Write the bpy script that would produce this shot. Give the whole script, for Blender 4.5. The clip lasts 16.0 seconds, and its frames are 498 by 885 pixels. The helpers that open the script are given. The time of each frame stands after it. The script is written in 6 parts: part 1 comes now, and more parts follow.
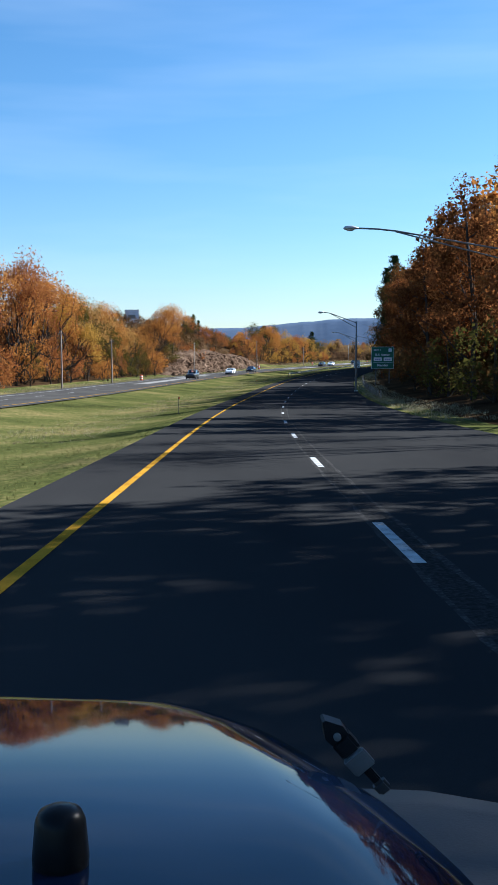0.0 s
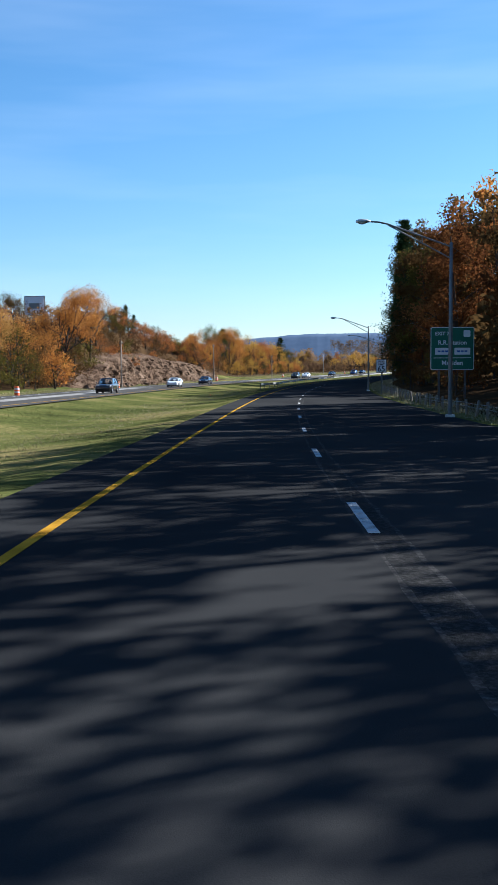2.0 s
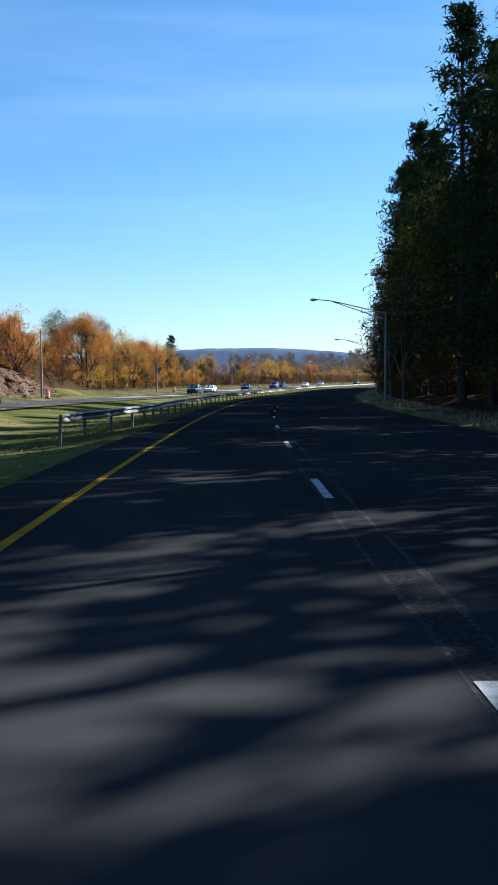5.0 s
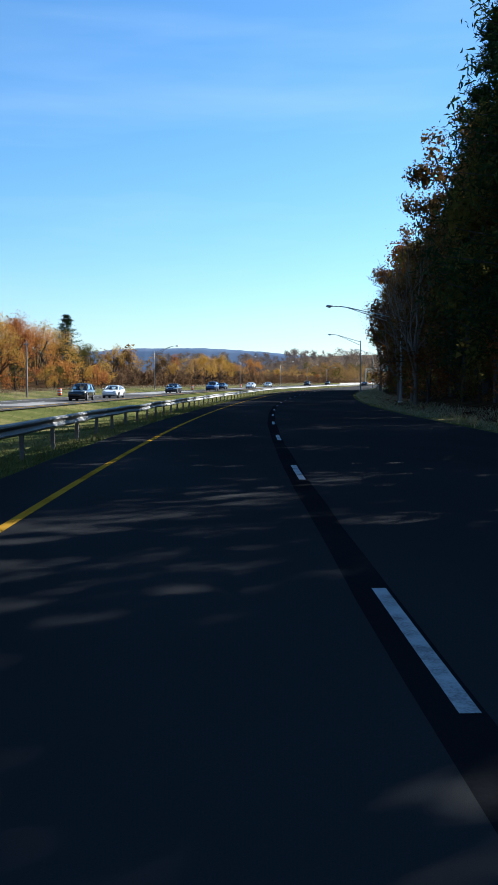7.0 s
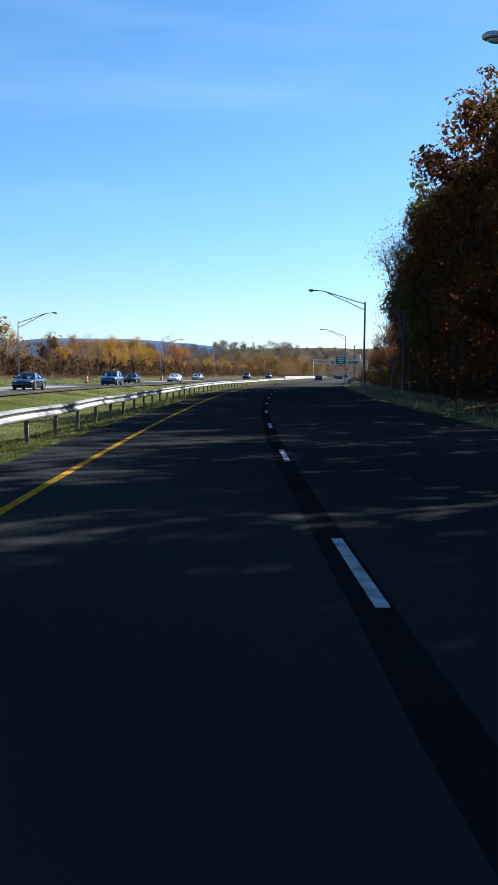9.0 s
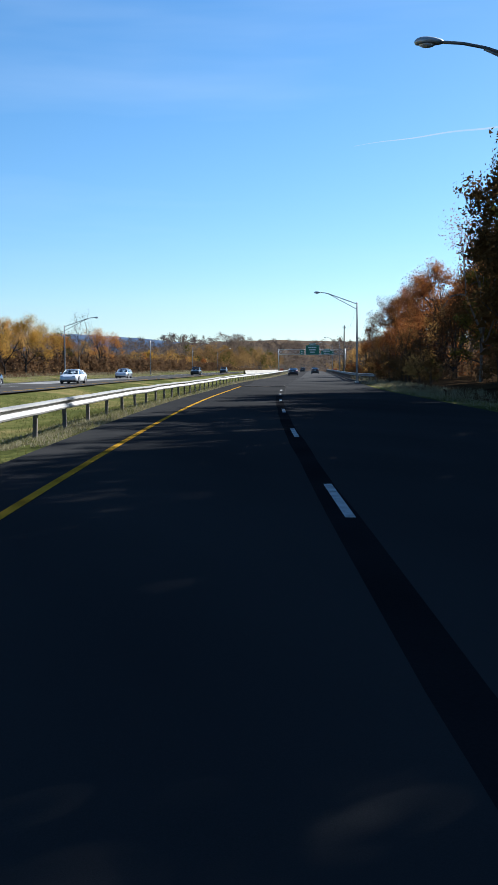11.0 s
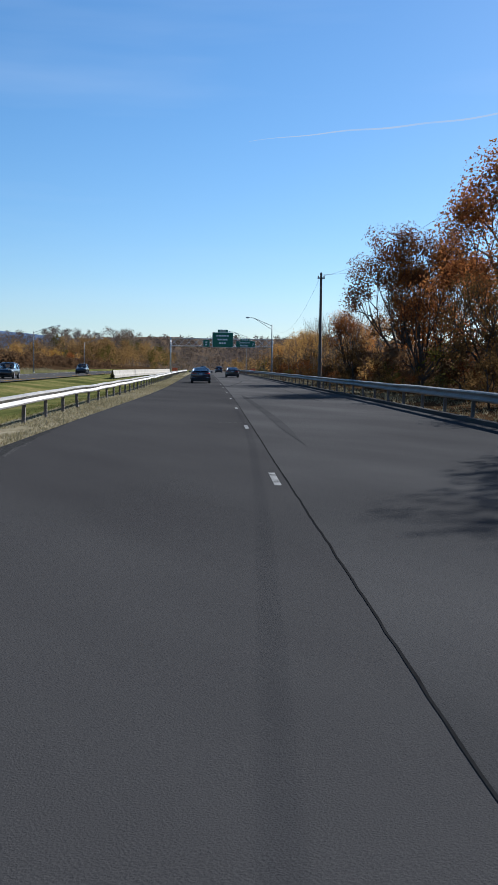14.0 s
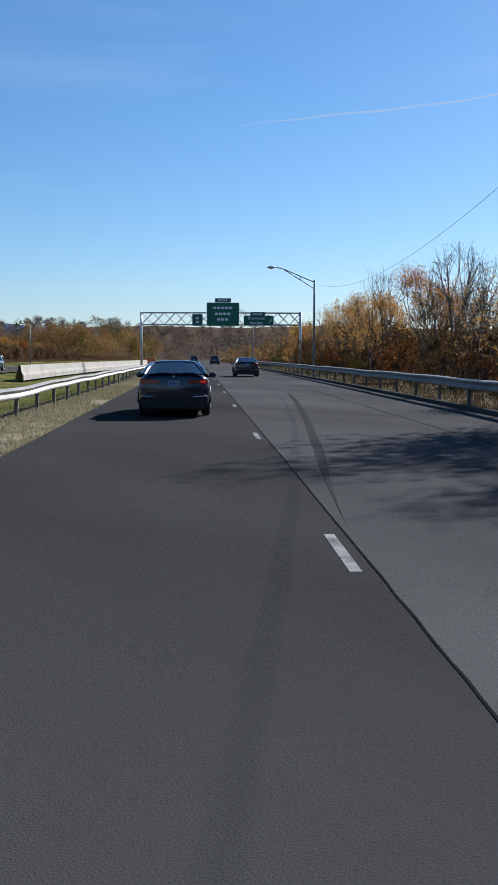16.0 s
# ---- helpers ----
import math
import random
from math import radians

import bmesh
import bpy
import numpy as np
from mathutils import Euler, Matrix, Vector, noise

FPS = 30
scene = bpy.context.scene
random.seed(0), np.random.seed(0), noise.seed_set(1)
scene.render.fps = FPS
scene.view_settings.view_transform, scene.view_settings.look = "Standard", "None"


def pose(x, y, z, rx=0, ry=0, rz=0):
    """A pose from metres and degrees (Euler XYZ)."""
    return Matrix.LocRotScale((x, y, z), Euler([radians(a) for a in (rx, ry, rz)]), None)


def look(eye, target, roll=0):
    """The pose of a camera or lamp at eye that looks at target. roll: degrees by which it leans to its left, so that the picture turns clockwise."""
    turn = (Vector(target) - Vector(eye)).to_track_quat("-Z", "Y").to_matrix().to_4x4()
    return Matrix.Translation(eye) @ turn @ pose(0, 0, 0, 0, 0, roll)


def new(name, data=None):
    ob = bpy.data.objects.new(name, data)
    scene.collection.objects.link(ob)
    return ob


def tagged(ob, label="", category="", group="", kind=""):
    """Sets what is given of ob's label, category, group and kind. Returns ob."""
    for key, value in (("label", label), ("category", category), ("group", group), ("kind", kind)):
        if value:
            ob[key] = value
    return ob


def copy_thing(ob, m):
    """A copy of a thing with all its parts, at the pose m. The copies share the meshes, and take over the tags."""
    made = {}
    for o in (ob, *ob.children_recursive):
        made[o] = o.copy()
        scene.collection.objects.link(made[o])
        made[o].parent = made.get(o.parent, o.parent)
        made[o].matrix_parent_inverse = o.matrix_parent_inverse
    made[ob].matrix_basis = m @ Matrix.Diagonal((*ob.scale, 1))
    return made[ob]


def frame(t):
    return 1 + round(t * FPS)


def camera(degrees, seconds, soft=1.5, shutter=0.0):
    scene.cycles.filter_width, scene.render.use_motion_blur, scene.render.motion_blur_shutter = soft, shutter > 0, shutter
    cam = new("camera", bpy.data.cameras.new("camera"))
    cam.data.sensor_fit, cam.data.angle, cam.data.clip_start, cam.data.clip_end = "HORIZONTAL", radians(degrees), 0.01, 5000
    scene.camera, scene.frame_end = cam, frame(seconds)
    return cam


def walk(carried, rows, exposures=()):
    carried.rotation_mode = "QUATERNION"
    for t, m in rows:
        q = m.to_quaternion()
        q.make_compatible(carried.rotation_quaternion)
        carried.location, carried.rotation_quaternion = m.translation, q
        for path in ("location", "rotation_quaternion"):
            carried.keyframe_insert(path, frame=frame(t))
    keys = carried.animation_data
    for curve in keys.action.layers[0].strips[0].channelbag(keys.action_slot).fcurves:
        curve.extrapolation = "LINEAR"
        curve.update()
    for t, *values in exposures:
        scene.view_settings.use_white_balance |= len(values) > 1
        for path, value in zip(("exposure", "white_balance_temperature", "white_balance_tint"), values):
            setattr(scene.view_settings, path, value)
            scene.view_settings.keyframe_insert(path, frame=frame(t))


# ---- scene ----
# ---- camera and its way: seconds, x, y, z, heading, pitch, roll ----
cam = camera(27.130, 16.0, soft=1.5)
ROWS = (
    (0, -1.715, -0.0, 1.583, 0.826, -4.82, -0.076),
    (0.5, -1.481, 17.812, 0.929, 1.099, -4.494, 0.579),
    (1, -1.034, 35.669, 0.402, 1.351, -4.279, 0.375),
    (1.5, -0.395, 53.599, -0.042, 2.26, -4.013, 0.051),
    (2, 0.401, 71.546, -0.41, 3.061, -3.901, -0.334),
    (2.5, 1.507, 89.433, -0.696, 4.458, -3.859, -0.231),
    (3, 2.765, 107.237, -0.892, 5.543, -3.514, 0.123),
    (3.5, 4.302, 124.932, -0.997, 6.357, -3.308, -0.13),
    (4, 6.157, 142.527, -1.059, 7.041, -3.062, -0.388),
    (4.2, 7.056, 149.532, -1.076, 7.417, -3.129, -0.447),
    (4.6, 8.674, 163.545, -1.098, 8.076, -3.097, -0.378),
    (5, 10.442, 177.525, -1.108, 8.839, -3.065, -0.308),
    (5.4, 12.378, 191.48, -1.106, 9.624, -3.033, -0.239),
    (5.8, 14.47, 205.424, -1.099, 10.323, -3.001, -0.17),
    (6.3, 17.295, 222.874, -1.075, 11.215, -2.961, -0.084),
    (6.5, 18.538, 229.858, -1.058, 11.674, -2.91, -0.132),
    (7, 21.956, 247.32, -1.0, 12.607, -3.016, -0.03),
    (7.5, 25.493, 264.829, -0.938, 13.531, -3.046, 0.08),
    (8, 29.368, 282.25, -0.887, 14.84, -3.244, 0.253),
    (8.5, 33.71, 299.453, -0.863, 15.978, -3.138, -0.002),
    (9, 38.111, 316.526, -0.821, 16.698, -3.387, 0.696),
    (9.6, 43.677, 336.809, -0.72, 16.322, -3.273, -0.041),
    (10, 47.655, 350.185, -0.631, 17.248, -3.403, -0.082),
    (10.4, 51.774, 363.47, -0.528, 18.085, -3.533, -0.123),
    (10.8, 56.025, 376.646, -0.407, 18.954, -3.664, -0.164),
    (11.5, 63.892, 399.341, -0.176, 20.249, -3.735, -0.119),
    (12, 69.474, 415.455, -0.026, 21.11, -3.707, -0.274),
    (12.5, 75.376, 431.439, 0.086, 22.146, -3.77, -0.04),
    (13, 81.57, 447.281, 0.164, 23.028, -3.766, 0.809),
    (13.5, 88.251, 462.902, 0.289, 23.962, -3.697, 0.962),
    (14, 94.841, 478.657, 0.456, 25.431, -3.746, 0.718),
    (14.5, 101.489, 494.584, 0.613, 26.018, -3.803, 0.252),
    (15, 108.303, 510.488, 0.753, 25.941, -4.091, -0.037),
    (15.5, 115.195, 526.246, 0.872, 25.735, -4.118, -0.41),
    (16, 121.888, 542.011, 0.994, 25.805, -4.339, 0.094),
)


def eye_pose(x, y, z, heading, pitch, roll):
    h, p = radians(heading), radians(pitch)
    ahead = Vector((math.sin(h) * math.cos(p), math.cos(h) * math.cos(p), math.sin(p)))
    return look((x, y, z), Vector((x, y, z)) + ahead, roll)


walk(cam, [(row[0], eye_pose(*row[1:])) for row in ROWS],
     exposures=[(0, 1.52, 5300, 9), (4, 1.50, 5300, 9), (6.5, 1.52, 5300, 8), (9, 1.40, 5300, 8), (12.5, 1.14, 5350, 10), (15.5, 0.87, 5350, 12)])

# ---- daylight ----
SUN_AZ, SUN_EL = radians(62), radians(31.5)
world = bpy.data.worlds.new("sky")
scene.world = world
world.use_nodes = True
wn, wl = world.node_tree.nodes, world.node_tree.links
sky = wn.new("ShaderNodeTexSky")
sky.sky_type, sky.sun_disc = "NISHITA", False
sky.sun_elevation, sky.sun_rotation = SUN_EL, SUN_AZ
sky.altitude, sky.air_density, sky.dust_density, sky.ozone_density = 0, 1.0, 0.25, 3.0
hue = wn.new("ShaderNodeHueSaturation")
hue.inputs["Hue"].default_value, hue.inputs["Saturation"].default_value = 0.494, 1.14
wl.new(sky.outputs[0], hue.inputs["Color"])
# thin streaks of high cirrus
wt, wm, wx = wn.new("ShaderNodeTexCoord"), wn.new("ShaderNodeMapping"), wn.new("ShaderNodeTexNoise")
wm.inputs["Scale"].default_value, wm.inputs["Rotation"].default_value = (1.2, 1.2, 9.0), (0.10, 0.12, 0.0)
wl.new(wt.outputs["Generated"], wm.inputs[0])
wl.new(wm.outputs[0], wx.inputs["Vector"])
wx.inputs["Scale"].default_value, wx.inputs["Detail"].default_value, wx.inputs["Roughness"].default_value = 1.6, 4.0, 0.55
wr, mixc = wn.new("ShaderNodeMapRange"), wn.new("ShaderNodeMix")
wr.inputs["From Min"].default_value, wr.inputs["From Max"].default_value, wr.inputs["To Max"].default_value = 0.48, 0.78, 0.16
wl.new(wx.outputs[0], wr.inputs["Value"])
mixc.data_type = "RGBA"
wl.new(wr.outputs[0], mixc.inputs["Factor"])
wl.new(hue.outputs[0], mixc.inputs["A"])
mixc.inputs["B"].default_value = (7.0, 7.6, 8.2, 1)
wl.new(mixc.outputs["Result"], wn["Background"].inputs[0])
wn["Background"].inputs[1].default_value = 0.05
sun = new("sun", bpy.data.lights.new("sun", "SUN"))
sun.data.energy, sun.data.angle, sun.data.color = 5.0, radians(0.53), (1.0, 0.90, 0.76)
toward = Vector((math.sin(SUN_AZ) * math.cos(SUN_EL), math.cos(SUN_AZ) * math.cos(SUN_EL), math.sin(SUN_EL)))
sun.matrix_world = look(toward * 50, (0, 0, 0))

# ---- materials ----
def mat(name, colors, rough=0.8, scale=3.0, fine=40.0, bump=0.2, metal=0.0, island=False, per_object=False, spread=0.0, detail=6.0,
        stretch=(1, 1, 1), depth=0.02, coat=0.0, thin=0.0, gloss=0.5):
    """Colours blended by noise at two scales; island or per_object varies the value from piece to piece."""
    m = bpy.data.materials.new(name)
    m.use_nodes = True
    n, l = m.node_tree.nodes, m.node_tree.links
    bs = n["Principled BSDF"]
    tc = n.new("ShaderNodeTexCoord")
    mp = n.new("ShaderNodeMapping")
    mp.inputs["Scale"].default_value = stretch
    l.new(tc.outputs["Object"], mp.inputs[0])
    big, small = n.new("ShaderNodeTexNoise"), n.new("ShaderNodeTexNoise")
    for node, sc, vec in ((big, scale, mp.outputs[0]), (small, fine, tc.outputs["Object"] if stretch[2] == 1 else mp.outputs[0])):
        l.new(vec, node.inputs["Vector"])
        node.inputs["Scale"].default_value, node.inputs["Detail"].default_value = sc, detail
    mix = n.new("ShaderNodeMath")
    mix.operation = "MULTIPLY_ADD"
    mix.inputs[1].default_value = 0.35
    l.new(small.outputs[0], mix.inputs[0])
    sc2 = n.new("ShaderNodeMath")
    sc2.operation = "MULTIPLY"
    sc2.inputs[1].default_value = 0.65
    l.new(big.outputs[0], sc2.inputs[0])
    l.new(sc2.outputs[0], mix.inputs[2])
    source = mix.outputs[0]
    if island or per_object:
        info = n.new("ShaderNodeNewGeometry") if island else n.new("ShaderNodeObjectInfo")
        add = n.new("ShaderNodeMath")
        add.operation = "MULTIPLY_ADD"
        add.inputs[1].default_value = spread
        l.new(info.outputs["Random Per Island" if island else "Random"], add.inputs[0])
        off = n.new("ShaderNodeMath")
        off.operation = "SUBTRACT"
        off.inputs[1].default_value = spread / 2
        l.new(source, off.inputs[0])
        l.new(off.outputs[0], add.inputs[2])
        source = add.outputs[0]
    ramp = n.new("ShaderNodeValToRGB")
    el = ramp.color_ramp.elements
    lo, hi = (0.15, 0.85) if (island or per_object) else (0.32, 0.68)
    for i, c in enumerate(colors):
        pos = lo + (hi - lo) * i / max(1, len(colors) - 1)
        e = el[i] if i < 2 else el.new(pos)
        e.position, e.color = pos, (*c, 1)
    l.new(source, ramp.inputs[0])
    l.new(ramp.outputs[0], bs.inputs["Base Color"])
    bs.inputs["Roughness"].default_value, bs.inputs["Metallic"].default_value = rough, metal
    bs.inputs["Specular IOR Level"].default_value = gloss
    if coat:
        bs.inputs["Coat Weight"].default_value, bs.inputs["Coat Roughness"].default_value = coat, 0.03
    if bump:
        b = n.new("ShaderNodeBump")
        b.inputs["Strength"].default_value, b.inputs["Distance"].default_value = bump, depth
        l.new(small.outputs[0], b.inputs["Height"])
        l.new(b.outputs[0], bs.inputs["Normal"])
    if thin:
        tr, mx = n.new("ShaderNodeBsdfTranslucent"), n.new("ShaderNodeMixShader")
        l.new(ramp.outputs[0], tr.inputs[0])
        mx.inputs[0].default_value = thin
        l.new(bs.outputs[0], mx.inputs[1])
        l.new(tr.outputs[0], mx.inputs[2])
        l.new(mx.outputs[0], n["Material Output"].inputs[0])
    return m


def plain(name, color, rough=0.5, metal=0.0, coat=0.0, emit=0.0):
    return mat(name, [tuple(c * 0.92 for c in color), tuple(min(1, c * 1.06) for c in color)], rough, 2.0, 60.0, 0.0, metal, coat=coat)


ASPHALT = mat("asphalt", [(0.0231, 0.0231, 0.0239), (0.0325, 0.0325, 0.0325), (0.0429, 0.0421, 0.0412)], 0.85, 0.25, 150, 0.5, stretch=(1, 0.25, 1), depth=0.003, gloss=0.0)
ASPHALT_OLD = mat("old asphalt", [(0.0503, 0.0485, 0.0468), (0.0715, 0.0689, 0.0646), (0.0894, 0.0859, 0.0808)], 0.9, 0.4, 45, 0.8, stretch=(1, 0.4, 1), depth=0.01, gloss=0.0)
ASPHALT_SCUFFED = mat("scuffed asphalt", [(0.0180, 0.0180, 0.0180), (0.0330, 0.0325, 0.0318), (0.0640, 0.0625, 0.0600)], 0.9, 22, 70, 1.0, depth=0.012, gloss=0.0)
MILLED = mat("milled asphalt", [(0.0240, 0.0240, 0.0240), (0.0450, 0.0440, 0.0425), (0.1000, 0.0970, 0.0920)], 0.95, 16, 50, 0.9, depth=0.012, gloss=0.0)
TAR_STRIP = mat("sealed asphalt", [(0.0104, 0.0104, 0.0114), (0.0190, 0.0190, 0.0199)], 0.8, 0.5, 40, 0.4, depth=0.006, gloss=0.0)
ASPHALT_WORN_DARK = mat("worn dark asphalt", [(0.0341, 0.0330, 0.0330), (0.0470, 0.0458, 0.0449), (0.0620, 0.0600, 0.0576)], 0.9, 0.3, 85, 0.9, stretch=(1, 0.25, 1), depth=0.005, gloss=0.0)
DUSTY = mat("dusty brown asphalt", [(0.044, 0.040, 0.037), (0.064, 0.057, 0.049), (0.092, 0.077, 0.064)], 0.95, 3.5, 40, 0.5, depth=0.006, gloss=0.0)
WORN_BROWN = mat("brownish worn asphalt", [(0.036, 0.034, 0.033), (0.050, 0.047, 0.044), (0.068, 0.062, 0.057)], 0.95, 2.0, 60, 0.6, depth=0.006, gloss=0.0)
BROKEN = mat("broken fresh asphalt", [(0.008, 0.008, 0.008), (0.024, 0.024, 0.024), (0.062, 0.060, 0.058)], 0.9, 12, 44, 1.0, depth=0.02, gloss=0.0)
MARK_RED = mat("pink survey paint", [(0.20, 0.06, 0.06), (0.42, 0.10, 0.10)], 0.8, 8, 40, 0.2, depth=0.003, gloss=0.0)
SCORED = mat("scored asphalt", [(0.045, 0.045, 0.044), (0.11, 0.11, 0.105), (0.21, 0.205, 0.20)], 0.9, 9.0, 60, 0.4, depth=0.004, gloss=0.0)
STREAK = mat("tyre streak", [(0.040, 0.040, 0.039), (0.058, 0.057, 0.056)], 0.8, 0.6, 40, 0.5, depth=0.006, gloss=0.0)


def ageing(name, fresh, old):
    """Asphalt that wears from one look to another along the way, by the mesh's own age."""
    m = mat(name, old, 0.9, 0.35, 85, 0.9, stretch=(1, 0.3, 1), depth=0.005, gloss=0.0)
    n, l = m.node_tree.nodes, m.node_tree.links
    ramp = next(k for k in n if k.type == "VALTORGB")
    att, mix, dark = n.new("ShaderNodeAttribute"), n.new("ShaderNodeMix"), n.new("ShaderNodeValToRGB")
    att.attribute_name = "age"
    mix.data_type = "RGBA"
    el = dark.color_ramp.elements
    for i, c in enumerate(fresh):
        e = el[i] if i < 2 else el.new(0.68)
        e.position, e.color = 0.32 + 0.18 * i, (*c, 1)
    l.new(ramp.inputs[0].links[0].from_socket, dark.inputs[0])
    l.new(att.outputs["Fac"], mix.inputs["Factor"])
    l.new(dark.outputs[0], mix.inputs["A"])
    l.new(ramp.outputs[0], mix.inputs["B"])
    l.new(mix.outputs["Result"], n["Principled BSDF"].inputs["Base Color"])
    return m


ASPHALT_AGEING = ageing("ageing asphalt", [(0.0250, 0.0248, 0.0250), (0.0340, 0.0338, 0.0336), (0.0450, 0.0440, 0.0430)], [(0.0570, 0.0558, 0.0545), (0.0790, 0.0767, 0.0743), (0.1040, 0.1015, 0.0965)])
TAR = mat("tar", [(0.012, 0.012, 0.012), (0.020, 0.020, 0.020)], 0.95, 3, 40, 0.3, depth=0.004, gloss=0.0)
YELLOW = mat("yellow paint", [(0.220, 0.110, 0.015), (0.440, 0.232, 0.022), (0.500, 0.285, 0.034)], 0.6, 1.5, 50, 0.3, depth=0.004, gloss=0.0)
WHITE = mat("white paint", [(0.15, 0.15, 0.146), (0.42, 0.42, 0.41), (0.54, 0.54, 0.535)], 0.8, 5.0, 60, 0.3, depth=0.004, gloss=0.0)
GRASS_SOIL = mat("grass ground", [(0.034, 0.040, 0.014), (0.088, 0.094, 0.028), (0.230, 0.175, 0.075)], 0.95, 0.16, 3.5, 1.0, depth=0.08, gloss=0.0)
STRAW_SOIL = mat("straw-covered ground", [(0.085, 0.072, 0.042), (0.185, 0.160, 0.100), (0.320, 0.280, 0.190)], 0.95, 0.7, 9, 1.0, depth=0.06, gloss=0.0)
BARK = mat("bark", [(0.0264, 0.0211, 0.0169), (0.0528, 0.0449, 0.0370), (0.0845, 0.0739, 0.0634)], 0.9, 2, 25, 0.7, stretch=(1, 1, 0.2), depth=0.03, gloss=0.0)
GREY_BARK = mat("grey bark", [(0.060, 0.050, 0.040), (0.115, 0.098, 0.080), (0.175, 0.150, 0.125)], 0.9, 2, 25, 0.7, stretch=(1, 1, 0.2), depth=0.03, gloss=0.0)
LEAF = {
    "orange": mat("orange leaves", [(0.160, 0.062, 0.018), (0.410, 0.172, 0.038), (0.580, 0.300, 0.075)], 0.7, 0.25, 2, 0, island=True, spread=0.42, thin=0.45, gloss=0.0),
    "rust": mat("rust leaves", [(0.0540, 0.0200, 0.0095), (0.1250, 0.0470, 0.0150), (0.1950, 0.0850, 0.0250)], 0.7, 0.35, 3, 0, island=True, spread=0.42, thin=0.42, gloss=0.0),
    "russet": mat("russet leaves", [(0.130, 0.047, 0.019), (0.285, 0.108, 0.033), (0.410, 0.185, 0.050)], 0.7, 0.35, 3, 0, island=True, spread=0.34, thin=0.42, gloss=0.0),
    "yellow": mat("yellow leaves", [(0.180, 0.096, 0.020), (0.400, 0.225, 0.038), (0.530, 0.340, 0.080)], 0.7, 0.25, 2, 0, island=True, spread=0.42, thin=0.45, gloss=0.0),
    "golden": mat("golden brown leaves", [(0.190, 0.100, 0.030), (0.380, 0.210, 0.060), (0.520, 0.320, 0.110)], 0.7, 0.3, 2.5, 0, island=True, spread=0.36, thin=0.5, gloss=0.0),
    "olive": mat("olive leaves", [(0.0340, 0.0340, 0.0090), (0.0900, 0.0800, 0.0180), (0.1800, 0.1300, 0.0300)], 0.7, 0.35, 3, 0, island=True, spread=0.34, thin=0.32, gloss=0.0),
    "pine": mat("pine needles", [(0.0123, 0.0230, 0.0098), (0.0246, 0.0410, 0.0148), (0.0410, 0.0574, 0.0205)], 0.7, 0.35, 3, 0, island=True, spread=0.4, thin=0.2, gloss=0.0),
    "brown": mat("brown leaves", [(0.0469, 0.0254, 0.0100), (0.0976, 0.0553, 0.0192), (0.1437, 0.0892, 0.0338)], 0.7, 0.35, 3, 0, island=True, spread=0.34, thin=0.32, gloss=0.0),
}
GALV = mat("galvanised steel", [(0.38, 0.38, 0.38), (0.52, 0.52, 0.51), (0.60, 0.60, 0.58)], 0.5, 1.5, 20, 0.1, 0.6, depth=0.004)
WOOD = mat("weathered wood", [(0.10, 0.08, 0.06), (0.20, 0.165, 0.13), (0.28, 0.24, 0.19)], 0.85, 1.5, 20, 0.4, stretch=(1, 1, 0.1), depth=0.01)
ROCK = mat("cut rock", [(0.040, 0.026, 0.018), (0.110, 0.072, 0.048), (0.200, 0.142, 0.100)], 0.95, 0.35, 4, 1.0, depth=0.2, gloss=0.0)
PALE_PATCH = mat("pale patch", [(0.16, 0.155, 0.145), (0.24, 0.23, 0.215), (0.30, 0.29, 0.27)], 0.9, 0.4, 15, 0.3, stretch=(1, 0.3, 1), depth=0.01, gloss=0.0)
CONCRETE = mat("pale concrete", [(0.2900, 0.2650, 0.2250), (0.3850, 0.3550, 0.3100), (0.4400, 0.4100, 0.3600)], 0.85, 0.8, 15, 0.2, gloss=0.0)
SIGN_GREEN = plain("sign green", (0.01, 0.12, 0.07), 0.45)
SIGN_WHITE = plain("sign white", (0.75, 0.76, 0.76), 0.45)
# number plate toned down to a mid grey
PLATE = mat("muted number plate", [(0.22, 0.23, 0.25), (0.34, 0.35, 0.37)], 0.5, 8, 60, 0.0)
SIGN_BLUE = plain("sign blue", (0.03, 0.10, 0.35), 0.45)
GALV_RAIL = mat("weathered galvanised rail", [(0.125, 0.119, 0.108), (0.215, 0.203, 0.184), (0.275, 0.262, 0.240)], 0.6, 0.6, 12, 0.1, 0.3, depth=0.004)
STEEL_POST = mat("rusty steel post", [(0.10, 0.07, 0.05), (0.20, 0.18, 0.16)], 0.8, 3, 20, 0.2, 0.2)
STEEL_POLE = mat("grey steel pole", [(0.14, 0.14, 0.14), (0.22, 0.22, 0.21)], 0.55, 1, 20, 0.1, 0.5, depth=0.003)
SIGN_BLACK = plain("sign black", (0.02, 0.02, 0.02), 0.5)
STEEL_DARK = plain("dark steel", (0.10, 0.10, 0.10), 0.5, 0.5)
CAR_NAVY = plain("navy car paint", (0.007, 0.011, 0.028), 0.22, 0.0, 0.6)
CAR_BLACK = plain("black car paint", (0.012, 0.012, 0.016), 0.3, 0.2, 1.0)
CAR_WHITE = plain("white car paint", (0.75, 0.76, 0.76), 0.35, 0.0, 1.0)
CAR_SILVER = plain("silver car paint", (0.45, 0.47, 0.5), 0.3, 0.6, 1.0)
CAR_BLUE = plain("blue car paint", (0.02, 0.07, 0.22), 0.3, 0.3, 1.0)
RUBBER = mat("black rubber", [(0.012, 0.012, 0.012), (0.025, 0.025, 0.025)], 0.75, 5, 60, 0.2, depth=0.002)
